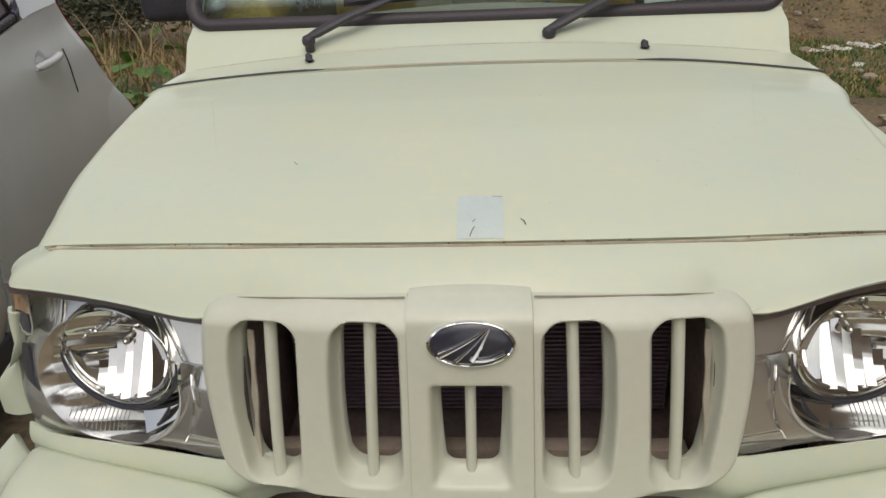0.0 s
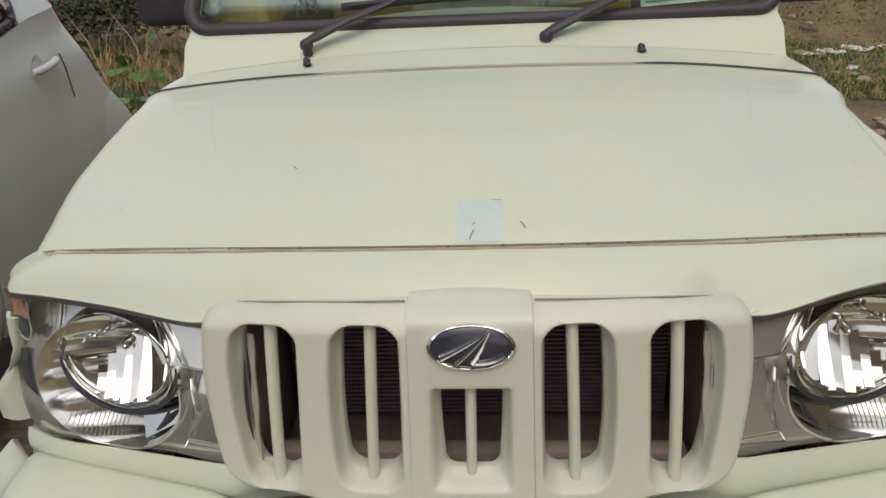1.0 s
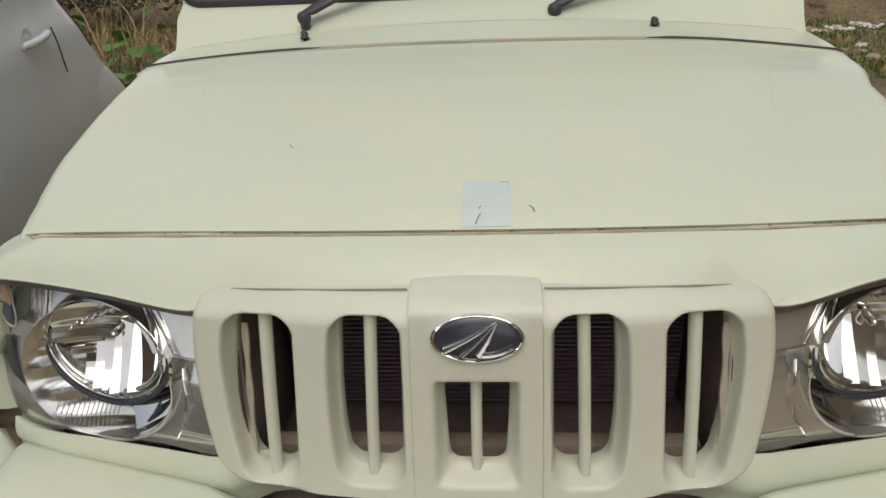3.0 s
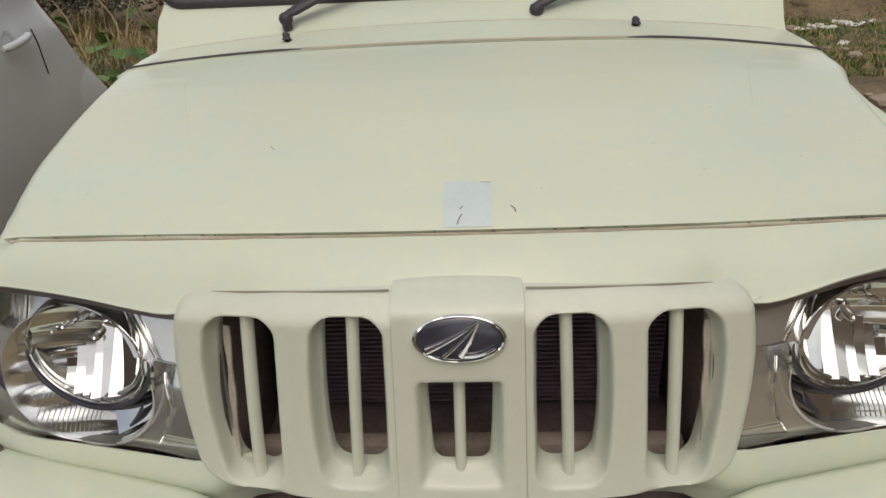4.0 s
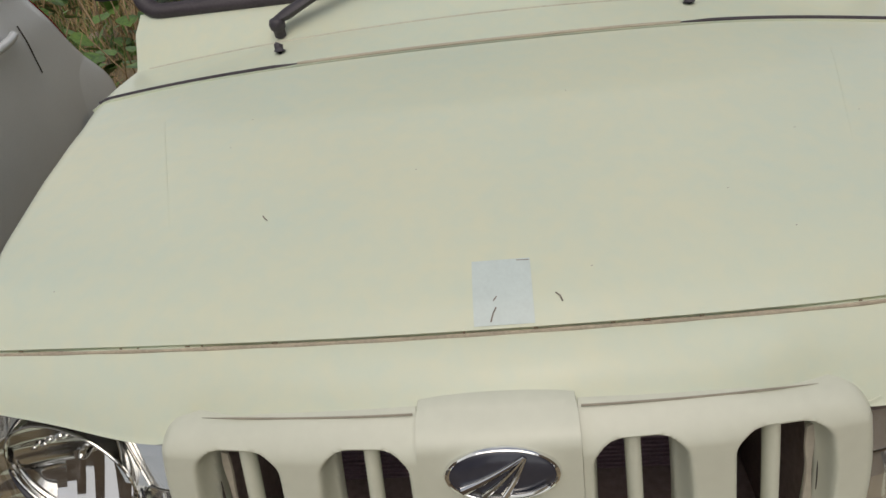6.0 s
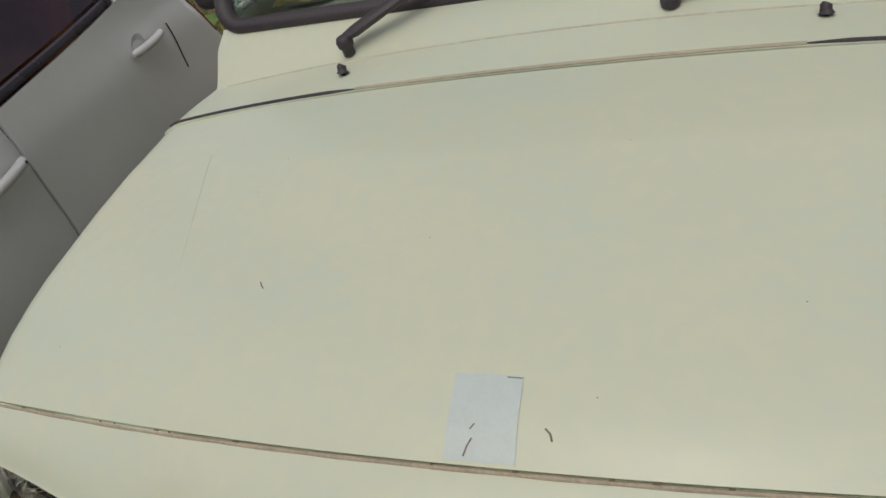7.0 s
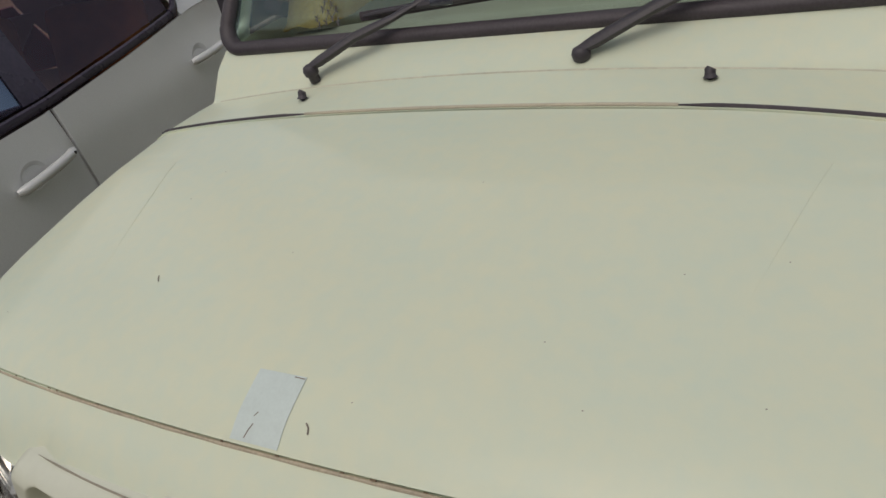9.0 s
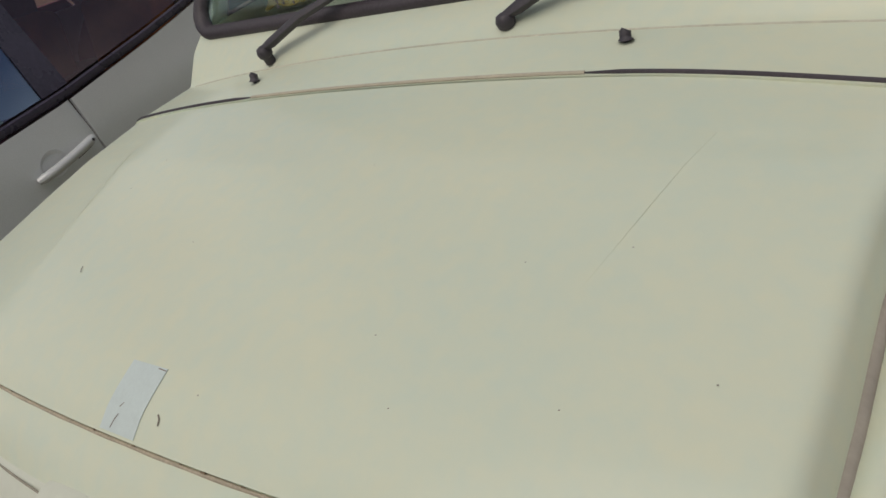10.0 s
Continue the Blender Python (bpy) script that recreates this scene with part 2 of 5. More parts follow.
l.new(edge.outputs["Fac"], add.inputs[0])
l.new(split.outputs["Y"], add.inputs[2])
pale.inputs["From Min"].default_value, pale.inputs["From Max"].default_value = 3.6, 2.2
l.new(add.outputs[0], pale.inputs["Value"])
blend.data_type, blend.blend_type = "RGBA", "MULTIPLY"
blend.inputs["B"].default_value = (1.6, 1.75, 2.1, 1)
blend.clamp_result = False
l.new(pale.outputs["Result"], blend.inputs["Factor"])
l.new(base.outputs["Color"], blend.inputs["A"])
l.new(blend.outputs["Result"], n["Principled BSDF"].inputs["Base Color"])
gaxis = [-400, -150, -60, -30, -18] + steps(-12, 12, 120) + [18, 30, 60, 150, 400]
bm = bmesh.new()
rows = [[bm.verts.new((x, y + 4, ground_z(x, y + 4) if max(abs(x), abs(y)) < 25 else 0)) for y in gaxis] for x in gaxis]
for i in range(len(gaxis) - 1):
    for j in range(len(gaxis) - 1):
        bm.faces.new((rows[i][j], rows[i + 1][j], rows[i + 1][j + 1], rows[i][j + 1]))
tagged(part("ground", bm, DIRT, None, "", 180), "bare brown dirt yard rising to an earth bank", "ground", kind="structure")

# ---- the cream off-roader ----
suv = holder("off_roader", Matrix(), "cream-white off-road car with slotted grille, parked on dirt", "car")


def front_y(x):
    """Front edge of the bonnet in plan."""
    return 0.066 + 0.11 * abs(x) ** 2.2 + 0.011 * smooth01((x - 0.35) / 0.3)


def rear_y(x):
    return 0.719 - 0.035 * x * x


def half_width(y, side=1):
    """Half the bonnet's width; its one flank bellies out a little more."""
    belly = lerp_at(y, ((0.0, 0.0), (0.12, 0.003), (0.25, 0.011), (0.45, 0.011), (0.66, 0.003), (0.8, 0.0))) if side < 0 else lerp_at(y, ((0.12, 0.0), (0.20, -0.002), (0.30, -0.009), (0.42, -0.012), (0.50, -0.010), (0.60, 0.012), (0.64, 0.013), (0.72, 0.003), (0.8, 0.0)))
    return belly + lerp_at(y, ((0.0, 0.668), (0.118, 0.697), (0.2, 0.717), (0.3, 0.731), (0.45, 0.741), (0.72, 0.751), (1.0, 0.757)))


CROWN = ((-0.02, 1.040), (0.0, 1.0500), (0.012, 1.0600), (0.028, 1.0705), (0.05, 1.0800), (0.08, 1.0915), (0.13, 1.1040), (0.19, 1.1165), (0.3, 1.1370), (0.43, 1.1600), (0.55, 1.1720), (0.66, 1.1815))


def bonnet_z(x, y):
    s = y - front_y(x)
    a = abs(x)
    z = (lerp_at(s - 0.008, CROWN) + lerp_at(s, CROWN) + lerp_at(s + 0.008, CROWN)) / 3 - 0.020 * a * a - 0.045 * a ** 4
    crease = 0.448 + 0.33 * max(0.0, y - 0.25)
    inner = smooth01((a - crease) / 0.012) * smooth01((0.600 - y + 0.1 * (a - 0.57)) / 0.02) * smooth01((y - 0.25) / 0.2)
    z -= 0.0016 * inner * (1 - smooth01((a - crease) / 0.16) * 0.8)
    w = half_width(y, x)
    roll, deep = (0.034, 0.044) if x > 0 and y < 0.6 else (0.032, 0.033)
    z -= deep * max(0.0, min(1.0, (a - w + roll) / roll)) ** (3 if x > 0 else 2) * smooth01((y - 0.10) / 0.14) * (1 - 0.7 * smooth01((y - 0.5) / 0.2))
    return z - 0.007 * smooth01((x - 0.4) / 0.35) * smooth01((y - 0.45) / 0.25)


def bonnet_at(u, v):
    w0 = 0.5 * (1 + v)
    y0 = 0.12 + w0 * 0.58
    x = u * half_width(y0, u)
    y = front_y(x) + (rear_y(x) - front_y(x)) * w0
    x = u * half_width(y, u)
    return (x, y, bonnet_z(x, y))


def edgewise(n, tight=1.7):
    return [math.copysign(1 - (1 - abs(t)) ** tight, t) for t in steps(-1, 1, n)]


part("bonnet", sheet(bonnet_at, edgewise(120, 1.25), edgewise(72, 1.3), 0.012), CREAM, suv, "cream bonnet with small chips and scratches", 35)


# nose panel between bonnet and grille, running out over the headlamps
def lamp_y(x, z):
    a = abs(x)
    return -0.15 * (0.95 - z) + 0.010 + 0.25 * (a - 0.41) + 1.2 * max(0.0, a - 0.66) ** 2


def lamp_top(x):
    return (0.010 * smooth01((x - 0.37) / 0.15) + 0.008 * smooth01((x - 0.42) / 0.2)) + soft_at(abs(x), ((0.0, 0.987), (0.33, 0.985), (0.38, 0.957), (0.413, 0.956), (0.466, 0.960), (0.516, 0.9655), (0.567, 0.9685), (0.62, 0.971), (0.67, 0.973), (0.72, 0.974), (0.76, 0.973)))


def nose_edge(a):
    """How far back the nose panel's lower edge lies: behind the grille's rim, then along the lamp."""
    if a < 0.36:
        return -0.003 + 0.2 * a * a
    return soft_at(a, ((0.36, 0.014), (0.40, 0.007), (0.466, 0.018), (0.516, 0.031), (0.567, 0.044), (0.62, 0.056), (0.67, 0.066), (0.72, 0.075), (0.80, 0.093)))


def nose_at(u, v):
    w = 0.700 + 0.078 * smooth01(v * 0.9 + 0.1)
    x = u * w
    a = abs(x)
    ytop, ztop = front_y(x) + 0.003, bonnet_z(min(a, 0.69), front_y(min(a, 0.69))) - 0.0090
    zb = lamp_top(x)
    yb = nose_edge(a)
    t = v
    z = ztop + (zb - ztop) * t
    y = ytop + (yb - ytop) * (max(0, t) ** 1.25)
    bulge = math.sin(math.pi * min(1, t)) * 0.007
    wrap = 0.05 * smooth01((abs(u) - 0.94) / 0.06) ** 2
    dip = 0.0032 * math.exp(-max(0.0, t) / 0.09) * (1 - smooth01((a - 0.60) / 0.08))
    return (x, y - bulge + wrap, z + bulge * 0.7 - dip)


part("nose_panel", sheet(nose_at, edgewise(90, 1.3), [-0.12] + steps(0, 0.24, 8) + steps(0.30, 1, 12) + [1.03], 0.006), CREAM, suv, "", 35)
LIP = mat("dusty_shaded_lip", (0.46, 0.40, 0.31), 0.8, vary=0.25, scale=25, fine=200)
SIDEGAP = mat("shaded_side_gap", (0.33, 0.30, 0.26), 0.8, vary=0.15, scale=25)
# channel under the bonnet's lip, tan for the soft shade in the gap
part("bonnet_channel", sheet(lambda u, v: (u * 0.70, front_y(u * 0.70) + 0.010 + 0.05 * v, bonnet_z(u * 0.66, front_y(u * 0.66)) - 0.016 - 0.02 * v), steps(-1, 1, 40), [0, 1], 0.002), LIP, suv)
# tan strip under the edge: lip dirt and its thin shadow line
part("bonnet_lip", tube([(x, front_y(x) - 0.0002, bonnet_z(x, front_y(x)) - 0.0066) for x in steps(-0.688, 0.688, 90)], [0.0026 + 0.0003 * math.sin(k * 0.9) for k in range(91)], 8), LIP, suv, "tan bonnet lip strip carrying dirt and edge shadow")


# grille
def grille_y(x, z):
    return -0.045 - 0.15 * (0.97 - z) + 0.2 * x * x


def steady_at(z, table):
    return sum(lerp_at(z + d, table) for d in (-0.018, -0.009, 0.0, 0.009, 0.018)) / 5


def slot(z0, z1, inner, outer, r):
    """A tall rounded slot whose inner and outer edges follow the height."""
    def d(x, z):
        t = max(z0, min(z1, z))
        lo, hi = steady_at(t, inner), steady_at(t, outer)
        return rounded(x, z, (lo + hi) / 2, (z0 + z1) / 2, (hi - lo) / 2, (z1 - z0) / 2, r)
    return d


# (lip, hole) signed-distance pairs for one side, then the middle slot
SLOTS = (
    (slot(0.694, 0.972, ((0.70, 0.259), (0.965, 0.247)), ((0.70, 0.350), (0.75, 0.358), (0.83, 0.366), (0.90, 0.367), (0.972, 0.354)), 0.034),
     slot(0.706, 0.960, ((0.706, 0.2715), (0.960, 0.2595)), ((0.706, 0.335), (0.75, 0.344), (0.80, 0.351), (0.86, 0.353), (0.90, 0.349), (0.960, 0.340)), 0.026)),
    (slot(0.704, 0.975, ((0.712, 0.101), (0.968, 0.0965)), ((0.712, 0.207), (0.77, 0.213), (0.83, 0.2145), (0.905, 0.2115), (0.968, 0.203)), 0.034),
     slot(0.720, 0.963, ((0.730, 0.110), (0.84, 0.107), (0.954, 0.107)), ((0.730, 0.190), (0.78, 0.1955), (0.84, 0.196), (0.90, 0.193), (0.954, 0.189)), 0.026)),
)
SLOT_C = (slot(0.712, 0.887, ((0.70, -0.0640), (0.9, -0.0630)), ((0.70, 0.0640), (0.9, 0.0630)), 0.012),
          slot(0.733, 0.870, ((0.73, -0.0390), (0.786, -0.0435), (0.87, -0.0465)), ((0.73, 0.0390), (0.786, 0.0435), (0.87, 0.0465)), 0.016))


def slot_depth(x, z, pairs, depth=0.036):
    d = 0.0
    for lip, hole in pairs:
        o = lip(x, z)
        if o < 0:
            h = hole(x, z)
            t = -o / (-o + max(h, 0.0) + 1e-6)
            d = max(d, depth * (smooth01(t) * 0.55 + 0.45 * t) * smooth01(-o / 0.010))
    return d


HALF_GRILLE = ((0.69, 0.384), (0.727, 0.394), (0.776, 0.402), (0.83, 0.407), (0.88, 0.409), (0.92, 0.406), (0.965, 0.399), (1.0, 0.392))


def grille_edge(x, z):
    return -rounded(x, z - 0.003 + 0.036 * max(0.0, x - 0.1) * smooth01((z - 0.84) / 0.1), 0, 0.8415, steady_at(z, HALF_GRILLE), 0.1550, 0.030 + 0.022 * smooth01((0.80 - z) / 0.07))


def grille_inside(x, z):
    return min([grille_edge(x, z), x - (0.0885 + 0.012 * (1.0 - z))] + [h(x, z) for _, h in SLOTS])


def grille_face(x, z):
    """The moulding's front: its top leans back to the nose, its rim rolls over."""
    e = max(0.0, 1 - max(0.0, grille_edge(x, z)) / 0.014) * smooth01((x - 0.2) / 0.1)
    top = max(0.0, (z - 0.958) / 0.040)
    return grille_y(x, z) + 0.036 * top ** 1.7 + 0.020 * (1 - math.sqrt(max(0.0, 1 - e * e))) + slot_depth(x, z, SLOTS)


def centre_inside(x, z):
    side = (0.0878 + 0.012 * (1.0 - z)) - abs(x)
    return min(side, 1.009 - 0.5 * x * x - z, z - 0.688, SLOT_C[1](x, z))


def centre_face(x, z):
    e = smooth01((z - 0.966) / 0.050)
    return grille_y(x, z) - 0.004 + 0.050 * e * e + slot_depth(x, z, [SLOT_C], 0.034)


grille = part("grille", cut_grid(centre_inside, centre_face, steps(-0.094, 0.094, 47), steps(0.686, 1.012, 81), 0.010), CREAM_PLASTIC, suv, "moulded cream grille with five tall slots", 50)
grille.location.x = -0.0045
for s in (-1, 1):
    bm = cut_grid(grille_inside, grille_face, steps(0.08, 0.414, 150), steps(0.684, 1.000, 120), 0.022)
    if s < 0:
        for v in bm.verts:
            v.co.x = -v.co.x
        bmesh.ops.reverse_faces(bm, faces=bm.faces[:])
    part("side_section", bm, CREAM_PLASTIC, grille, "", 50)


def bar(x0, x1, zt, zb, w):
    """A rounded upright bar that runs out into the slot's floor."""
    pts = [(x0 + (x1 - x0) * t, grille_y(x0, zt + (zb - zt) * t) + 0.030 - 0.005 * math.sin(math.pi * t), zt + (zb - zt) * t) for t in steps(0, 1, 8)]
    return tube(pts, [w * (1.04 - 0.08 * t) for t in steps(0, 1, 8)], 14, 1.25)


for s in (-1, 1):
    part("grille_bar", bar(s * 0.2955, s * 0.3055, 0.972, 0.698, 0.0090), CREAM_PLASTIC, grille)
    part("grille_bar", bar(s * 0.1445, s * 0.1540, 0.974, 0.708, 0.0086), CREAM_PLASTIC, grille)
part("grille_bar", bar(-0.0010, -0.0022, 0.890, 0.708, 0.0082), CREAM_PLASTIC, grille)

# oval badge: enamel plate, chrome rim and three rising strokes
badge_tilt = Matrix.Translation((-0.0022, grille_y(0, 0.95) - 0.0045, 0.9495)) @ Matrix.Rotation(radians(-13), 4, "X")


def oval(rx, rz, y, n=48):
    return [badge_tilt @ Vector((rx * math.cos(2 * math.pi * i / n), y, rz * math.sin(2 * math.pi * i / n))) for i in range(n)]


bm = bmesh.new()
rings = [[bm.verts.new(p) for p in oval(0.060 * k, 0.0305 * k, y)] for k, y in ((1.0, 0.004), (1.0, -0.003), (0.9, -0.0055), (0.5, -0.0075), (0.05, -0.008))]
for a, b in zip(rings, rings[1:]):
    for i in range(48):
        bm.faces.new((a[i], a[(i + 1) % 48], b[(i + 1) % 48], b[i]))
bm.faces.new(rings[-1])
bmesh.ops.recalc_face_normals(bm, faces=bm.faces[:])
badge = part("badge", bm, NAVY, suv, "oval navy badge with chrome rim and strokes")
bm = bmesh.new()
rings = [[bm.verts.new(p) for p in oval(0.0628 * k, 0.0335 * k, y)] for k, y in ((1.0, 0.012), (1.01, -0.002), (0.985, -0.0055), (0.945, -0.0065), (0.915, -0.0055), (0.905, -0.003))]
for a, b in zip(rings, rings[1:]):
    for i in range(48):
        bm.faces.new((a[i], a[(i + 1) % 48], b[(i + 1) % 48], b[i]))
bmesh.ops.recalc_face_normals(bm, faces=bm.faces[:])
part("badge_rim", bm, CHROME, badge, "chrome rim")
for x0, z0, x1, z1, w in ((-0.044, -0.0135, 0.0240, 0.0245, 0.0050), (-0.022, -0.0222, 0.0250, 0.0240, 0.0034), (0.001, -0.0222, 0.0262, 0.0235, 0.0046), (0.004, -0.0222, 0.047, -0.0115, 0.0025)):
    sag = 0.0045 if x1 > 0.03 else 0.0025
    pts = [badge_tilt @ Vector((x0 + (x1 - x0) * t, -0.0088, z0 + (z1 - z0) * t - sag * math.sin(math.pi * t))) for t in steps(0, 1, 10)]
    part("badge_stroke", tube(pts, [1.35 * w * (1.0 - (0.3 if x1 > 0.03 else 0.72) * t) for t in steps(0, 1, 10)], 8, 0.8), CHROME, badge, "chrome stroke")

# thin dark joint between the grille's top and the nose
for s in (-1, 1):
    part("grille_joint", tube([(s * x, -0.0105 + 0.2 * x * x, 0.9990 - 0.036 * (x - 0.092)) for x in steps(0.092, 0.345, 16)], [0.0014] * 14 + [0.0010, 0.0006, 0.0003], 6), JOINT, grille)

# behind the grille: radiator, cross member, brackets
bm = box((0.70, 0.03, 0.36), (0, 0.24, 0.80), 0.004)
radiator = part("radiator", bm, RADIATOR, suv, "dark finned radiator", 30)
fin = None
for i in range(37):
    if fin is None:
        fin = part("fin", box((0.69, 0.012, 0.0034), (0, 0.222, 0.63), 0.0), RADIATOR, radiator, "", 0)
    else:
        f2 = new("fin", fin.data)
        f2.parent = radiator
        f2.location = (0, 0, 0.0094 * i)
part("cross_member", box((0.70, 0.036, 0.12), (0, 0.068, 0.612), 0.008), MEMBER, suv, "dusty cross member", 40)
for s in (-1, 1):
    part("lamp_bracket", sheet(lambda u, v: (s * (lerp_at(0.935 - 0.235 * v, ((0.70, 0.349), (0.80, 0.343), (0.874, 0.340), (0.94, 0.337))) + (0.0045 + 0.0012 * math.sin(v * 17) + 0.004 * smooth01((v - 0.8) / 0.2)) * (u - 0.5) * 2), 0.006 + 0.004 * u - 0.15 * (0.235 * v) , 0.935 - 0.235 * v), steps(0, 1, 4), steps(0, 1, 24), 0.003), PALE, suv, "pale painted bracket")
    part("bracket_slit", tube([(s * x, grille_y(x, z) + 0.031, z) for x, z in ((0.3495, 0.895), (0.3525, 0.86), (0.3540, 0.83), (0.3535, 0.79), (0.3500, 0.758))], [0.0006, 0.0022, 0.0030, 0.0026, 0.0006], 8), GAP, suv)
    part("bay_side", box((0.012, 0.24, 0.36), (s * 0.372, 0.16, 0.78), 0.003), BAY, suv)
part("bay_floor", box((0.80, 0.30, 0.012), (0, 0.16, 0.585), 0.003), BAY, suv)


# headlamps
LAMP = ((0.386, 0.947), (0.46, 0.957), (0.52, 0.963), (0.60, 0.966), (0.68, 0.966), (0.748, 0.959), (0.779, 0.915), (0.799, 0.86), (0.811, 0.80), (0.816, 0.745), (0.804, 0.708), (0.775, 0.692), (0.70, 0.703), (0.60, 0.709), (0.50, 0.715), (0.388, 0.720), (0.386, 0.80), (0.386, 0.88))
RING = (0.605, 0.815, 0.131, 0.112)   # whole reflector: centre and half sizes
BOWL = (0.5835, 0.864, 0.1035, 0.081)   # main beam bowl inside it


def lamp_loop(s, dy, shrink=0.0, per=6):
    """The lamp's outline, rounded, on its front surface moved back by dy."""
    n = len(LAMP)
    cx = sum(p[0] for p in LAMP) / n
    cz = sum(p[1] for p in LAMP) / n
    out = []
    for i in range(n):
        p0, p1, p2, p3 = (Vector(LAMP[(i + k - 1) % n]) for k in range(4))
        for t in (j / per for j in range(per)):
            q = 0.5 * ((2 * p1) + (p2 - p0) * t + (2 * p0 - 5 * p1 + 4 * p2 - p3) * t * t + (3 * p1 - p0 - 3 * p2 + p3) * t ** 3)
            x, z = cx + (q.x - cx) * (1 - shrink), cz + (q.y - cz) * (1 - shrink)
            out.append((s * x, lamp_y(x, z) + dy, z))
    return out


def dish(oval, s, depth, n=72, rings=22):
    """A smooth bowl: an oval opening and depth(q, x, z), q falling from 1 at the lip to 0 in the middle."""
    cx, cz, rx, rz = oval
    bm = bmesh.new()
    loops = []
    for k in steps(1, 0.03, rings):
        ring = []
        for i in range(n):
            a = 2 * math.pi * i / n
            x, z = cx + rx * k * math.cos(a), cz + rz * k * math.sin(a)
            ring.append(bm.verts.new((s * x, lamp_y(x, z) + depth(k, x, z), z)))
        loops.append(ring)
    for a, b in zip(loops, loops[1:]):
        for i in range(n):
            bm.faces.new((a[i], a[(i + 1) % n], b[(i + 1) % n], b[i]))
    bm.faces.new(loops[-1])
    bmesh.ops.recalc_face_normals(bm, faces=bm.faces[:])
    return bm


def hoop(oval, s, dy, w, a0=0, a1=360, grow=0.0, flat=1.0):
    n = 56
    cx, cz, rx, rz = oval
    full = a1 - a0 >= 360
    pts, ws = [], []
    for i in range(n if full else n + 1):
        a = radians(a0 + (a1 - a0) * i / n)
        x, z = cx + (rx + grow) * math.cos(a), cz + (rz + grow) * math.sin(a)
        pts.append((s * x, lamp_y(x, z) + dy, z))
        ws.append(w if full else w * (0.25 + 0.75 * min(1, 6 * i / n, 6 * (n - i) / n)))
    return tube(pts, ws, 8, flat, closed=full)


def oval_q(oval, x, z):
    return math.hypot((x - oval[0]) / oval[2], (z - oval[1]) / oval[3])


def liner_depth(x, z):
    """How far the bright liner lies behind the lens: two inner plates, one over the other, lean back at the top."""
    lean = 0.021 + 0.60 * max(0.0, z - 0.820) - 0.14 * max(0.0, 0.820 - z)
    plate = (-0.016 - 0.60 * (0.870 - 0.820)) * smooth01((z - 0.866) / 0.004)
    bevel = -0.003 * smooth01((min(0.455 + (z - 0.880) * 0.84, 0.52) - x) / 0.004) * smooth01((z - 0.870) / 0.004)
    plate2 = -0.003 * smooth01((0.448 + 0.45 * max(0.0, 0.79 - z) - x) / 0.006) * smooth01((0.850 - z) / 0.006) * smooth01((z - 0.736) / 0.006)
    inner = max(0.004, lean + plate) + bevel + plate2
    outer = 0.026 + 0.28 * (z - 0.82) + 0.006 * math.sin((z - 0.72) * 40) - 0.10 * (x - 0.70)
    k = smooth01((x - 0.52) / 0.12)
    return max(0.001, inner * (1 - k) + outer * k)


def lower_depth(k, x, z):
    return 0.012 + 0.030 * (1 - k * k) + 0.08 * (z - 0.706) - 0.30 * (x - 0.60) + 0.003 * math.sin((z - 0.7) * 150) * smooth01((1 - k) * 5)


# upright mirrors of the bowl: inner edge, outer edge, top, tilt
COLUMNS = ((0.489, 0.5075, 0.893, 0.62), (0.509, 0.529, 0.901, 0.30), (0.531, 0.5515, 0.908, 0.66), (0.553, 0.5690, 0.893, 0.51), (0.570, 0.5845, 0.878, 0.64),
           (0.586, 0.6005, 0.866, 0.53), (0.602, 0.6165, 0.852, 0.64), (0.618, 0.6340, 0.836, 0.60), (0.642, 0.6660, 0.884, 0.58))


def facet_columns(s):
    """The bowl's upright stepped mirrors, leaning back to the sky."""
    cx, cz, rx, rz = BOWL
    bm = bmesh.new()
    for x0, x1, top, tilt in COLUMNS:
        low = cz - 0.90 * rz * math.sqrt(max(0.0, 1 - (((x0 + x1) / 2 - cx) / (rx * 0.94)) ** 2))
        if x0 > 0.64:
            low = 0.842
        rows = []
        for z in steps(low, top, 4):
            bow = 0.004 * math.sin(math.pi * (z - low) / (top - low))
            rows.append([bm.verts.new((s * x, lamp_y(x, z) + 0.030 + 1.00 * tilt * (z - 0.830) + bow + (0.42 if s < 0 else 0.27) * (x0 - x) + random.uniform(-0.0006, 0.0006), z)) for x in (x0, x1)])
        for a, b in zip(rows, rows[1:]):
            bm.faces.new((a[0], a[1], b[1], b[0]))
    bmesh.ops.recalc_face_normals(bm, faces=bm.faces[:])
    bmesh.ops.solidify(bm, geom=bm.faces[:], thickness=0.0012)
    return bm


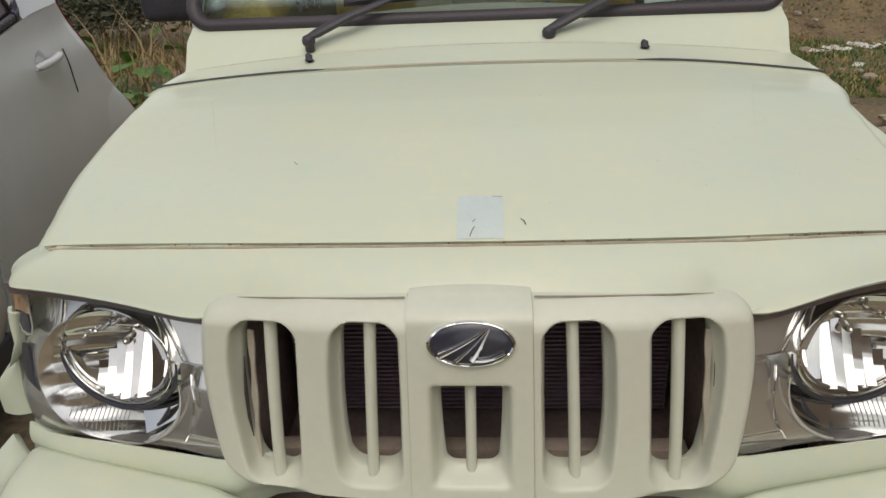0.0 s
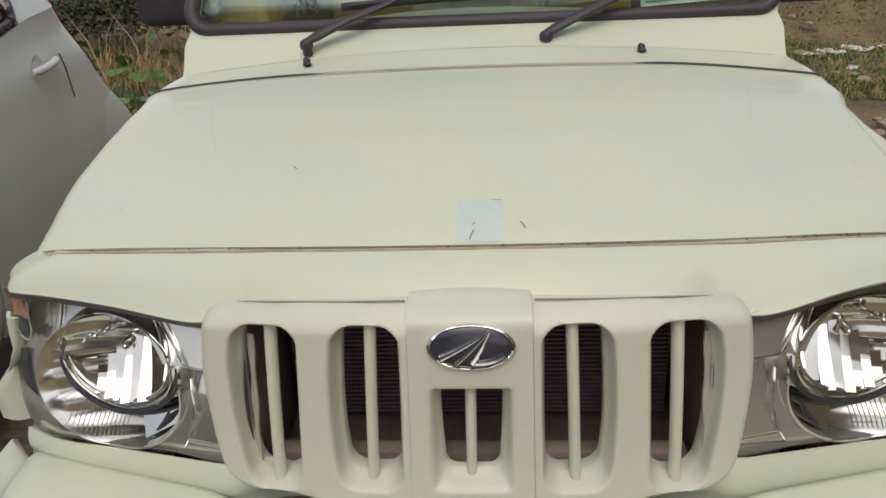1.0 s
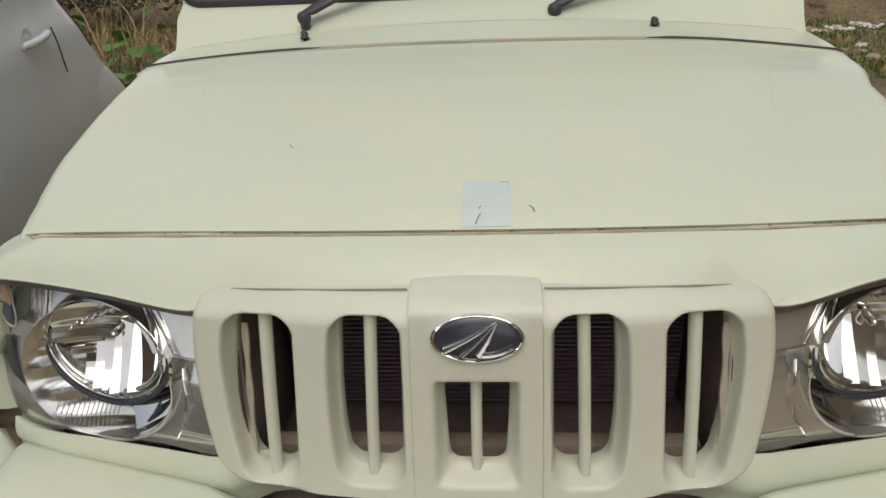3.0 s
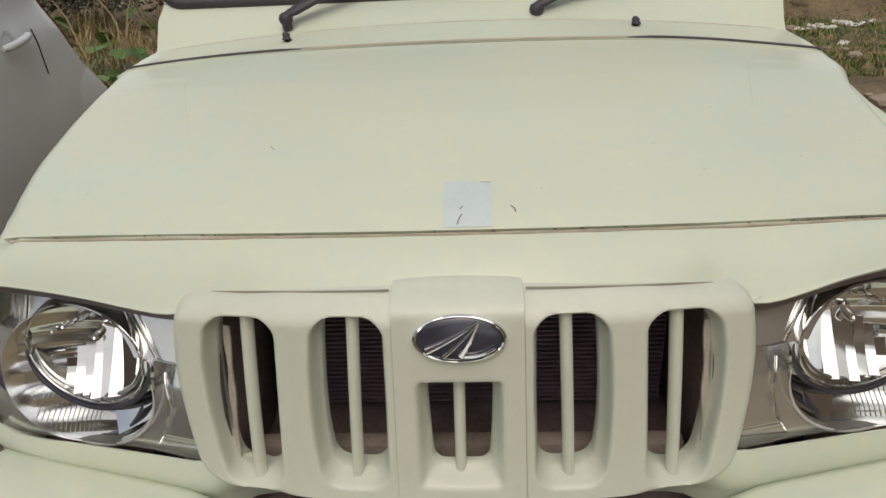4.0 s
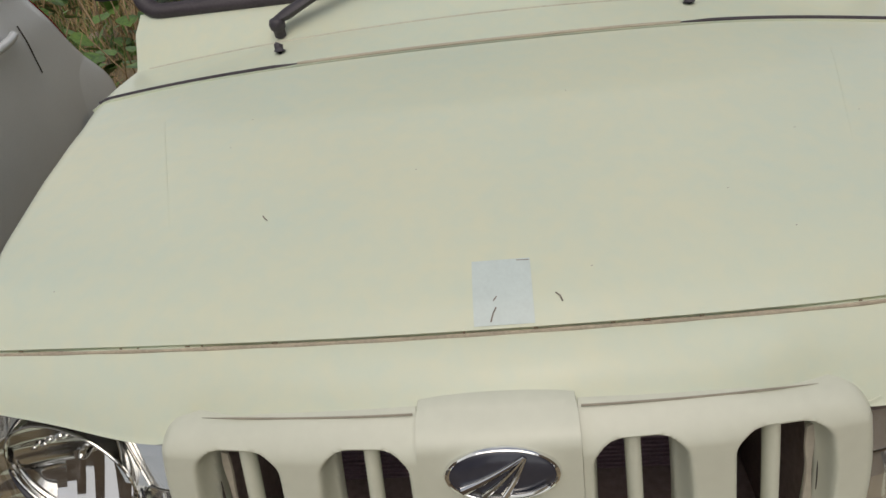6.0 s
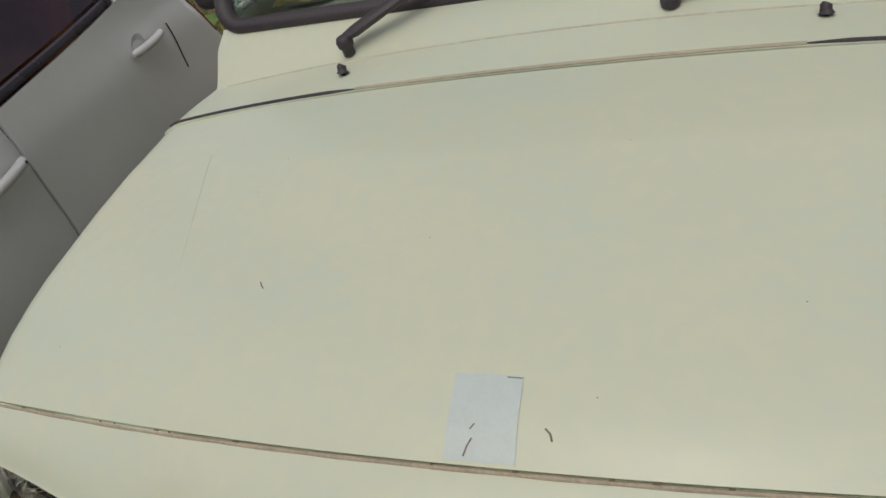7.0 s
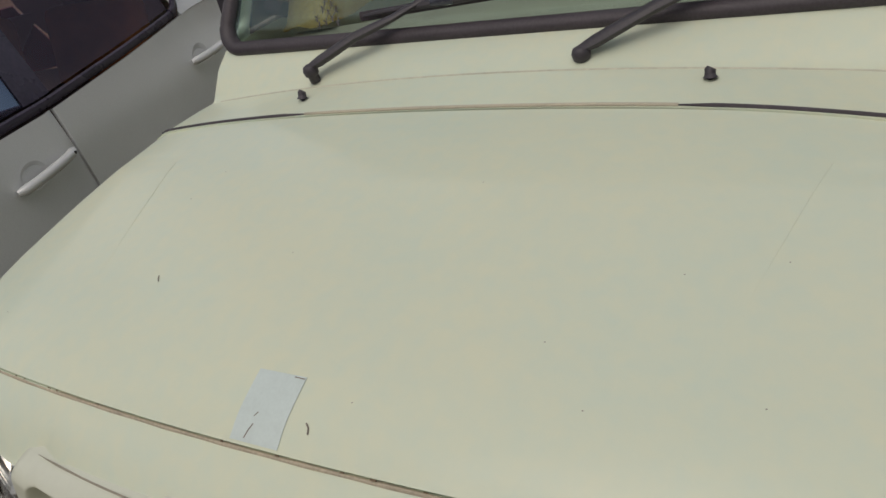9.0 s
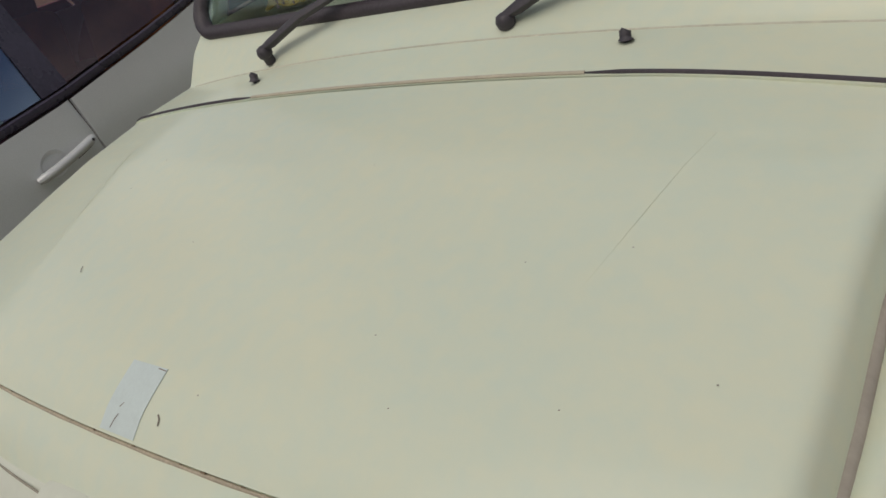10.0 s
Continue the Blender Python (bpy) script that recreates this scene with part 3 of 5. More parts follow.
random.seed(21)
for s in (-1, 1):
    # housing: a dark shell with the bright liner standing in it
    bm = bmesh.new()
    loops = [[bm.verts.new(p) for p in lamp_loop(s, dy, k)] for dy, k in ((0.004, 0.0), (0.012, 0.012), (0.085, 0.03), (0.100, 0.3), (0.100, 0.7))]
    for a, b in zip(loops, loops[1:]):
        for i in range(len(a)):
            bm.faces.new((a[i], a[(i + 1) % len(a)], b[(i + 1) % len(a)], b[i]))
    bm.faces.new(loops[-1])
    bmesh.ops.recalc_face_normals(bm, faces=bm.faces[:])
    lamp = part("headlamp", bm, TRIM, suv, "clear headlamp with chrome reflectors and bright liner", 40)
    loop = [(abs(p[0]), p[2]) for p in lamp_loop(s, 0, 0.006)]

    def within(x, z):
        """Signed distance inside the lamp's outline and outside its reflector ring."""
        best, odd = 9.0, False
        for (xa, za), (xb, zb) in zip(loop, loop[1:] + loop[:1]):
            t = max(0.0, min(1.0, ((x - xa) * (xb - xa) + (z - za) * (zb - za)) / ((xb - xa) ** 2 + (zb - za) ** 2 + 1e-12)))
            best = min(best, math.hypot(x - xa - t * (xb - xa), z - za - t * (zb - za)))
            if (za > z) != (zb > z) and x < xa + (z - za) * (xb - xa) / (zb - za):
                odd = not odd
        return min(best if odd else -best, (oval_q(RING, x, z) - 0.985) * RING[3])

    bm = cut_grid(within, lambda x, z: lamp_y(x, z) + liner_depth(x, z), steps(0.384, 0.812, 120), steps(0.684, 0.978, 110), 0.012)
    if s < 0:
        for v in bm.verts:
            v.co.x = -v.co.x
        bmesh.ops.reverse_faces(bm, faces=bm.faces[:])
    part("liner", bm, LINER, lamp, "bright silvered liner", 28)
    part("lower_reflector", dish(RING, s, lower_depth), BRIGHT, lamp, "", 50)
    part("ring_rim", hoop(RING, s, 0.007, 0.0026, -186, 58, grow=0.001), LINE, lamp)
    part("upper_reflector", dish(BOWL, s, lambda k, x, z: 0.006 + 0.078 * (1 - k ** 3)), REFLECTOR, lamp, "", 60)
    bm = bmesh.new()
    rings = [[bm.verts.new((s * x, lamp_y(x, z) + dy, z)) for x, z in ((BOWL[0] + BOWL[2] * k * math.cos(2 * math.pi * i / 72), BOWL[1] + BOWL[3] * k * math.sin(2 * math.pi * i / 72)) for i in range(72))] for k, dy in ((1.0, 0.005), (1.02, 0.004), (1.035, 0.010), (1.04, 0.040))]
    for a, b in zip(rings, rings[1:]):
        for i in range(72):
            bm.faces.new((a[i], a[(i + 1) % 72], b[(i + 1) % 72], b[i]))
    bmesh.ops.recalc_face_normals(bm, faces=bm.faces[:])
    part("bowl_skirt", bm, CHROME, lamp, "", 60)
    part("facets", facet_columns(s), CHROME, lamp, "upright chrome facets", 25)
    part("upper_rim", hoop(BOWL, s, 0.004, 0.0024, grow=0.0005), CHROME, lamp)
    part("inner_rim", hoop(BOWL, s, 0.012, 0.0045, 170, 360, grow=-0.007), BRIGHT, lamp)
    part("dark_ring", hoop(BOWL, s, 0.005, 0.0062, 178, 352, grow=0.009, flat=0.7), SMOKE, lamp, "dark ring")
    part("bulb_shield", tube([(s * 0.572, lamp_y(0.572, 0.878) + d, 0.878) for d in (0.07, 0.034, 0.026, 0.022)], [0.008, 0.0075, 0.006, 0.002], 16), CHROME, lamp)
    bm = bmesh.new()
    for i in range(11):
        t = i / 10
        x, z = 0.545 + 0.112 * t, 0.928 - 0.054 * t + 0.003 * (i % 2)
        box((0.0125, 0.007, 0.0050 + 0.0012 * (i % 3)), (s * x, lamp_y(x, z) + 0.030, z), 0.002, 1, Euler((radians(-32 - 3 * (i % 2)), radians(s * 25), radians(s * 5 * (i % 3 - 1)))).to_matrix(), bm)
    part("stepped_ledge", bm, CHROME, lamp, "row of small chrome steps", 30)
    bm = bmesh.new()
    for i in range(14):
        x = 0.600 + i * 0.0072
        z0, z1 = 0.716 + 0.0010 * max(0, i - 5) ** 1.6, 0.772 + 0.0006 * i
        tube([(s * xx, lamp_y(xx, zz) + lower_depth(oval_q(RING, xx, zz), xx, zz), zz) for xx, zz in ((x - 0.014 * t, z0 + (z1 - z0) * t) for t in steps(0, 1, 6))], 0.0009, 6, bm=bm)
    part("flutes", bm, BRIGHT, lamp, "fine ribs in the lower reflector")
    for pts in (((0.516, 0.938), (0.456, 0.8735), (0.398, 0.8735)), ((0.458, 0.836), (0.453, 0.80), (0.458, 0.757), (0.480, 0.724), (0.398, 0.731)), ((0.398, 0.926), (0.512, 0.936))):
        part("trim_line", tube([(s * x, lamp_y(x, z) + liner_depth(x, z) - 0.0014, z) for p, q in zip(pts, pts[1:]) for x, z in ((p[0] + (q[0] - p[0]) * t, p[1] + (q[1] - p[1]) * t) for t in steps(0, 1, 8))], 0.0014, 6), CHROME, lamp, "bright raised line")
    # inner foot of the lower reflector: tilted mirror added for white sky, dark strip
    part("foot_mirror", sheet(lambda u, v: (lambda x, z: (s * x, lamp_y(x, z) + 0.020 + 0.62 * (z - 0.775), z))(0.552 - 0.064 * u - 0.010 * v, 0.768 + 0.030 * u - 0.030 * v), steps(0, 1, 6), steps(0, 1, 4), 0.0015), CHROME, lamp, "", 30)
    part("dark_band", tube([(lambda x, z: (s * x, lamp_y(x, z) + 0.010, z))(RING[0] + 0.86 * RING[2] * math.cos(radians(a)), RING[1] + 0.86 * RING[3] * math.sin(radians(a))) for a in range(196, 262, 4)], [0.002, 0.004, 0.006] + [0.0075] * 8 + [0.006, 0.005, 0.004, 0.003, 0.002, 0.001], 8, 0.6), SMOKE, lamp, "dark band laid on the reflector")
    part("indicator", sheet(lambda u, v: (s * (0.766 + 0.016 * u), lamp_y(0.766 + 0.016 * u, 0.928 + 0.017 * v) + 0.010 - 0.003 * (u * u + v * v), 0.928 + 0.017 * v), steps(-1, 1, 6), steps(-1, 1, 8), 0.004), AMBER, lamp, "amber side indicator")
    part("indicator_foot", sheet(lambda u, v: (s * (0.774 + 0.015 * u), lamp_y(0.774 + 0.015 * u, 0.890 + 0.019 * v) + 0.012, 0.890 + 0.019 * v), steps(-1, 1, 5), steps(-1, 1, 6), 0.004), SMOKE, lamp, "dark foot of the indicator")
    part("indicator_rim", tube([(s * (0.771 + 0.019 * u), lamp_y(0.771 + 0.019 * u, 0.907 + 0.040 * v) + 0.008, 0.907 + 0.040 * v) for u, v in ((-0.95, 1), (-1.0, 0.4), (-0.95, -0.5), (-0.6, -0.95), (0.0, -1.05), (0.6, -0.95), (0.95, -0.5))], 0.0016, 6), LINE, lamp)
    for k in range(4):
        part("outer_rib", tube([(lambda x, z: (s * x, lamp_y(x, z) + liner_depth(x, z) - 0.002, z))(0.742 - 0.011 * k + 0.004 * t, 0.944 - 0.060 * t - 0.003 * k) for t in steps(0, 1, 8)], [0.0008, 0.0022, 0.003, 0.003, 0.003, 0.003, 0.0026, 0.002, 0.0008], 6), LINER, lamp, "silvered rib")
    # flat dark sheet behind the lens, drawn for the lamp's outer pocket
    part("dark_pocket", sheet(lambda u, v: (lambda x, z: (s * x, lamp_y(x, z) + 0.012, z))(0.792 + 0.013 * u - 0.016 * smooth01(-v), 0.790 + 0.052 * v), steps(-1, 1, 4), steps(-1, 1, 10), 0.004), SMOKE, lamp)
    bm = bmesh.new()
    loops = [[bm.verts.new(p) for p in lamp_loop(s, dy, k)] for dy, k in ((0.006, 0.0), (0.0, 0.012), (-0.002, 0.03), (-0.003, 0.3), (-0.003, 0.7))]
    for a, b in zip(loops, loops[1:]):
        for i in range(len(a)):
            bm.faces.new((a[i], a[(i + 1) % len(a)], b[(i + 1) % len(a)], b[i]))
    bm.faces.new(loops[-1])
    bmesh.ops.recalc_face_normals(bm, faces=bm.faces[:])
    lens = part("lens", bm, LENS, lamp, "clear plastic lens", 60)
    lens.visible_shadow = False
    lamp.location = (-0.004, 0, 0.016) if s > 0 else (0, 0, 0)
    drop = 0.016 if s > 0 else 0.0
    # dark strip stands in for the shaded gap between nose and lens
    part("lamp_gap_strip", sheet(lambda u, v: (s * (0.384 + 0.384 * u), nose_edge(0.384 + 0.384 * u) + 0.007 + 0.004 * v, lamp_top(s * (0.384 + 0.384 * u)) + 0.003 - drop - 0.022 * v), steps(0, 1, 40), steps(0, 1, 3), 0.003), LAMP_GAP, lamp, "dark strip standing for the shaded gap above the lamp", 60)


# valance under the lamps and grille
def lamp_bottom(a):
    return soft_at(a, ((0.0, 0.672), (0.25, 0.672), (0.345, 0.724), (0.40, 0.724), (0.447, 0.721), (0.50, 0.719), (0.61, 0.713), (0.70, 0.706), (0.77, 0.694), (0.80, 0.705)))


def valance_at(u, v):
    x = u * 0.795
    a = abs(x)
    zt = lamp_bottom(a) + 0.015 * max(0, min(1, x / 0.4)) * smooth01((a - 0.34) / 0.05)
    z = zt + (0.630 - zt) * v
    y = lamp_y(max(a, 0.36), 0.73) - 0.012 - 0.010 * math.sin(math.pi * min(1, 1.4 * v)) + 0.045 * smooth01((0.405 - a) / 0.09)
    return (x, y, z)


part("valance", sheet(valance_at, edgewise(70, 1.3), steps(0, 1, 12), 0.006), CREAM, suv, "", 35)


# bumper: a deep moulded shelf with rounded front
def bumper_at(u, v):
    x = u * 0.87
    a = abs(x)
    back = lamp_y(max(0.36, min(a, 0.70)), 0.70) - 0.010 + 0.25 * max(0.0, a - 0.70) + 3.0 * max(0.0, a - 0.74) ** 2
    dip = 0.018 * smooth01((0.44 - a) / 0.08)
    prof = ((-0.012, 0.660), (-0.018, 0.675), (-0.030, 0.680), (-0.09, 0.676), (-0.130, 0.664), (-0.155, 0.636), (-0.162, 0.58), (-0.165, 0.50), (-0.160, 0.42), (-0.13, 0.36), (-0.06, 0.34))
    d, z = prof[v]
    return (x, back + d * (1 - 0.4 * smooth01((a - 0.75) / 0.12)), z - (dip + 0.040 * smooth01((a - 0.775) / 0.02)) * (1 if v < 6 else 0))


part("front_bumper", sheet(bumper_at, edgewise(60, 1.3), range(11), 0.006), CREAM, suv, "body-coloured front bumper", 50)


# wings, cowl, cab
WING = ((-0.014, 0.036), (0.0, 0.034), (0.003, 0.014), (0.006, 0.004), (0.012, 0.001), (0.019, 0.004), (0.024, 0.011), (0.027, 0.022))


def proud(y):
    """How much further out the one wing's shoulder stands."""
    return lerp_at(y, ((0.12, 0.0), (0.20, 0.004), (0.30, 0.016), (0.42, 0.025), (0.50, 0.023), (0.60, 0.002), (0.7, 0.0)))


def wing_at(s):
    """The wing's shoulder beside the bonnet, then its flank down to the arch."""
    def fn(u, v):
        y = 0.128 + u * 0.80
        edge = bonnet_z(s * (half_width(y, s) - 0.001), min(y, 0.70)) - (0.020 if s < 0 else 0.004) * smooth01((0.62 - y) / 0.12)
        tuck = 0.050 * smooth01((y - 0.40) / 0.36)
        if v < len(WING):
            dx, dz = WING[v]
            return (s * (half_width(y, s) + dx - tuck + (proud(y) if s > 0 and v > 2 else 0.0)), y, edge - dz)
        t = (v - len(WING) + 1) / 14
        low = 0.52 + 0.165 * smooth01((0.34 - y) / 0.12)
        z = edge - 0.022 + (low - edge + 0.022) * t
        x = half_width(y, s) + (proud(y) if s > 0 else 0.0) + 0.027 - tuck + 0.022 * smooth01((1.0 - z) / 0.3) + 0.055 * smooth01((0.99 - z) / 0.12) * smooth01((0.34 - y) / 0.2) + 0.075 * smooth01((0.85 - z) / 0.12)
        return (s * x, y, z)
    return fn


for s in (-1, 1):
    part("wing", sheet(wing_at(s), steps(0, 1, 40), range(len(WING) + 14), 0.006), CREAM, suv, "", 60)
    # grey-brown tube carries the shade of the turned-down flank and the gap
    part("bonnet_side_gap", tube([(s * (half_width(y, s) + 0.0015), y, bonnet_z(s * (half_width(y, s) - 0.001), y) - 0.010) for y in steps(0.14, 0.60, 24)], [0.0012] + [0.0042 if s < 0 else 0.0070] * 20 + [0.003, 0.002, 0.001, 0.0005], 12), SIDEGAP, suv, "grey-brown tube for the shaded gap beside the bonnet")
    front = wing_at(s)

    def wing_front(u, v):
        x1, y1, z1 = front(0.0, len(WING) + 3 + 10 * v)
        x0, y0 = s * 0.806, 0.140
        k = math.sin(0.5 * math.pi * u)
        return (x0 + (x1 - x0) * u, y0 + (y1 - y0) * u - 0.014 * math.sin(math.pi * u), z1)

    part("wing_front", sheet(wing_front, steps(0, 1, 10), steps(0, 1, 14), 0.006), CREAM, suv, "", 60)
    part("splash_panel", box((0.24, 0.02, 0.34), (s * 0.76, 0.22, 0.56), 0.006), BAY, suv)
    part("wheel_liner", box((0.02, 0.95, 0.62), (s * 0.665, 0.62, 0.66), 0.01), BAY, suv)
    arch = [(s * 0.845, 0.60 + 0.46 * math.cos(radians(a)), 0.40 + 0.44 * math.sin(radians(a))) for a in range(-5, 190, 6)]
    part("wheel_arch", tube(arch, 0.035, 10, 1.0), CREAM, suv, "flared wheel arch")


def seam_y(x):
    """Joint between cowl and scuttle."""
    return 0.822 + 0.07 * x * x


def seam_z(x):
    return 1.2085 - 0.095 * x * x


def cowl_at(u, v):
    x = u * (0.730 + 0.024 * max(0.0, 1 - v) ** 1.35)
    y0 = rear_y(x) + 0.012
    y1 = seam_y(x)
    z0 = bonnet_z(x, rear_y(x)) + 0.004
    z1 = seam_z(x)
    y = y0 + (y1 - y0) * v
    return (x, y, z0 + (z1 - z0) * v)


part("cowl_panel", sheet(cowl_at, edgewise(70, 1.2), [-0.1] + steps(0, 1, 10), 0.006), CREAM, suv, "", 40)


def scuttle_at(u, v):
    x0, x1 = u * 0.723, u * 0.742
    y0 = seam_y(x0) + 0.003
    z0 = seam_z(x0) - 0.001
    y1, z1 = 0.950, 1.252
    k = math.sin(math.pi * v)
    return (x0 + u * 0.007 * max(0.0, 1 - v) ** 3 + (x1 - x0) * v - math.copysign(0.016 * smooth01((v - 0.55) / 0.5) * abs(u) ** 10, u), y0 + (y1 - y0) * v, z0 + (z1 - z0) * max(0, v) + 0.004 * k)


part("scuttle", sheet(scuttle_at, edgewise(70, 1.2), steps(-0.06, 1, 12), 0.006), CREAM, suv, "", 40)


part("panel_seam", tube([(x, seam_y(x) + 0.001, seam_z(x)) for x in steps(-0.70, 0.70, 48)], 0.0020, 6), mat("seam_shadow", (0.55, 0.54, 0.44), 0.8, vary=0.2), suv)


# black seal along the bonnet's rear edge, exposed at its two ends
def seal_pts(x0, x1):
    return [(x, rear_y(x) + 0.006, bonnet_z(x, rear_y(x)) + 0.0045) for x in steps(x0, x1, 24)]


for x0, x1 in ((-0.742, -0.347), (0.347, 0.744)):
    part("bonnet_seal", tube(seal_pts(x0, x1), [0.0031 * min(1, ((k if x0 > 0 else 24 - k) + 1) / 4) + 0.0004 for k in range(25)], 8), RUBBER, suv, "black rubber bonnet seal")
# tan line along the rear joint between the two seals
part("bonnet_gap", tube(seal_pts(-0.347, 0.347), 0.0030, 6), mat("tan_gap", (0.50, 0.45, 0.36), 0.8, vary=0.15), suv)

# windscreen: leans back and narrows upward
SCREEN_LEAN = 0.62


def screen_pt(x, z, out=0.0):
    return (x, 0.944 + (z - 1.25) * SCREEN_LEAN + 0.02 * x * x - out, z)


def screen_loop(dx, dz, n=10):
    pts = []
    z0, z1, r = 1.2340 + dz, 1.80 - dz, 0.050
    w0, w1 = 0.746 - dx, 0.670 - dx
    for cx, cz, a0 in ((w0 - r, z0 + r, -90), (w1 - r, z1 - r, 0), (-w1 + r, z1 - r, 90), (-w0 + r, z0 + r, 180)):
        pts += [(cx + r * math.cos(radians(a0 + 90 * i / n)), cz + r * math.sin(radians(a0 + 90 * i / n))) for i in range(n + 1)]
    full = []
    for i, (x, z) in enumerate(pts):
        x2, z2 = pts[(i + 1) % len(pts)]
        m = max(1, int(math.hypot(x2 - x, z2 - z) / 0.05))
        full += [(x + (x2 - x) * j / m, z + (z2 - z) * j / m) for j in range(m)]
    return full


screen = part("windscreen_seal", tube([screen_pt(x, z, 0.004) for x, z in screen_loop(0.020, 0.020)], 0.0200, 12, 0.85, closed=True), RUBBER, suv, "thick black rubber windscreen seal")
glass = part("windscreen", sheet(lambda u, v: screen_pt(u * (0.725 - 0.075 * v), 1.262 + 0.53 * v), steps(-1, 1, 20), steps(0, 1, 10), 0.004), GLASS, suv, "greenish windscreen glass", 180)
glass.visible_shadow = False
for s in (-1, 1):
    part("windscreen_pillar", sheet(lambda u, v: (s * (0.716 - 0.072 * v + 0.064 * u), screen_pt(0.7, 1.248 + 0.572 * v)[1] + 0.016 + 0.115 * u, 1.236 + 0.584 * v), steps(0, 1, 6), steps(0, 1, 14), 0.003), CREAM, suv, "", 60)


def cab_side(s):
    def fn(u, v):
        y = 0.965 + u * 2.565
        z = 0.40 + v * 0.86
        return (s * (0.704 + 0.084 * smooth01(u / 0.09) + 0.03 * math.sin(math.pi * v) * smooth01(u / 0.17)), y, z)
    return fn


for s in (-1, 1):
    part("cab_side", sheet(cab_side(s), [0, 0.015, 0.03, 0.045] + steps(0.06, 1, 20), steps(0, 1, 10), 0.02), CREAM, suv, "", 40)
    for y0, y1 in ((1.42, 1.50), (2.38, 2.48), (3.43, 3.53)):
        part("pillar", sheet(lambda u, v: (s * (0.785 - 0.09 * v), y0 + (y1 - y0) * u + 0.06 * v * (1 if y0 < 2 else 0), 1.26 + 0.56 * v), [0, 1], steps(0, 1, 6), 0.02), CREAM, suv)
    for y0, y1 in ((1.06, 1.42), (1.50, 2.38), (2.48, 3.43)):
        w = part("side_window", sheet(lambda u, v: (s * (0.782 - 0.09 * v - (0.045 * (1 - u) if y0 < 1.2 else 0)), y0 + (y1 - y0) * u + (0.30 * v * (1 - u) if y0 < 1.2 else 0), 1.26 + 0.56 * v), [0, 1], [0, 1], 0.004), DARKGLASS, suv, "tinted side window")
        w.visible_shadow = False
part("roof", sheet(lambda u, v: (u * 0.69, 1.27 + v * 2.28, 1.82 + 0.035 * (1 - u * u) - 0.02 * (2 * v - 1) ** 4), edgewise(16, 1.5), steps(0, 1, 16), 0.02), CREAM, suv)
part("tailgate", sheet(lambda u, v: (u * (0.79 - 0.09 * max(0, v - 0.6)), 3.53 - 0.03 * v, 0.42 + 1.40 * v), steps(-1, 1, 8), steps(0, 1, 8), 0.02), CREAM, suv)
part("cab_floor", box((1.50, 2.60, 0.04), (0, 2.23, 0.50), 0.005), BAY, suv)
part("bulkhead", box((1.48, 0.02, 0.72), (0, 0.99, 0.86), 0.004), BAY, suv)
part("chassis", box((1.10, 3.2, 0.14), (0, 1.75, 0.40), 0.02), BAY, suv)
part("dashboard", sheet(lambda u, v: (u * 0.72, (1.00, 1.06, 1.22, 1.30, 1.31, 1.30)[v], (1.18, 1.225, 1.235, 1.20, 1.10, 0.80)[v] + 0.02 * math.cos(u * 3)), steps(-1, 1, 16), range(6), 0.01), DASH, suv, "beige dashboard", 50)
wheel_ring = [(0.37 + 0.18 * math.cos(a), 1.43 + 0.07 * math.sin(a), 1.17 + 0.165 * math.sin(a)) for a in (2 * math.pi * i / 28 for i in range(28))]
steering = part("steering_wheel", tube(wheel_ring, 0.014, 8, closed=True), BLACK, suv, "black steering wheel")
part("steering_hub", tube([(0.37, 1.30, 1.10), (0.37, 1.41, 1.165), (0.37, 1.43, 1.17)], [0.035, 0.045, 0.03], 12), BLACK, steering)
for x in (-0.37, 0.37):
    seat = part("front_seat", box((0.50, 0.50, 0.16), (x, 1.95, 0.88), 0.05, 3), SEAT, suv, "mustard fabric seat", 60)
    part("backrest", box((0.48, 0.14, 0.62), (x, 2.22, 1.20), 0.05, 3, Euler((radians(-14), 0, 0)).to_matrix()), SEAT, seat, "", 60)
    part("headrest", box((0.27, 0.09, 0.17), (x, 2.32, 1.60), 0.035, 3, Euler((radians(-14), 0, 0)).to_matrix()), SEAT, seat, "", 60)
rear_seat = part("rear_seat", box((1.25, 0.50, 0.16), (0, 2.85, 0.92), 0.05, 3), SEAT, suv, "", 60)
part("backrest", box((1.25, 0.14, 0.60), (0, 3.12, 1.22), 0.05, 3, Euler((radians(-12), 0, 0)).to_matrix()), SEAT, rear_seat, "", 60)

# mustard mound added at the dashboard's corner, and a flowered transfer on the glass
bm = sheet(lambda u, v: (-0.665 + 0.075 * u, 1.30 + 0.12 * v, 1.235 + 0.15 * max(0.0, 1 - abs(u) ** 3) * max(0.0, 1 - abs(v) ** 3) + 0.004 * math.sin(u * 5 + v * 3)), steps(-1, 1, 24), steps(-1, 1, 20), 0.006)
part("dash_mound", bm, GOLD, suv, "mustard mound with brown patches", 60)
transfer = None
for k, (x, z) in enumerate(((-0.455, 1.300), (-0.441, 1.316), (-0.425, 1.308), (-0.447, 1.286), (-0.430, 1.292), (-0.413, 1.298), (-0.436, 1.330), (-0.418, 1.322), (-0.405, 1.312), (-0.398, 1.290))):
    bm = bmesh.new()
    for j in range(5):
        a = j * 1.257 + k
        tube([screen_pt(x, z, 0.006), screen_pt(x + 0.005 * math.cos(a), z + 0.005 * math.sin(a), 0.006), screen_pt(x + 0.0085 * math.cos(a), z + 0.0085 * math.sin(a), 0.006)], [0.0006, 0.0022, 0.0005], 6, 0.4, bm=bm)
    part("glass_transfer", bm, BLACK, suv, "dark flowered transfer on the glass")

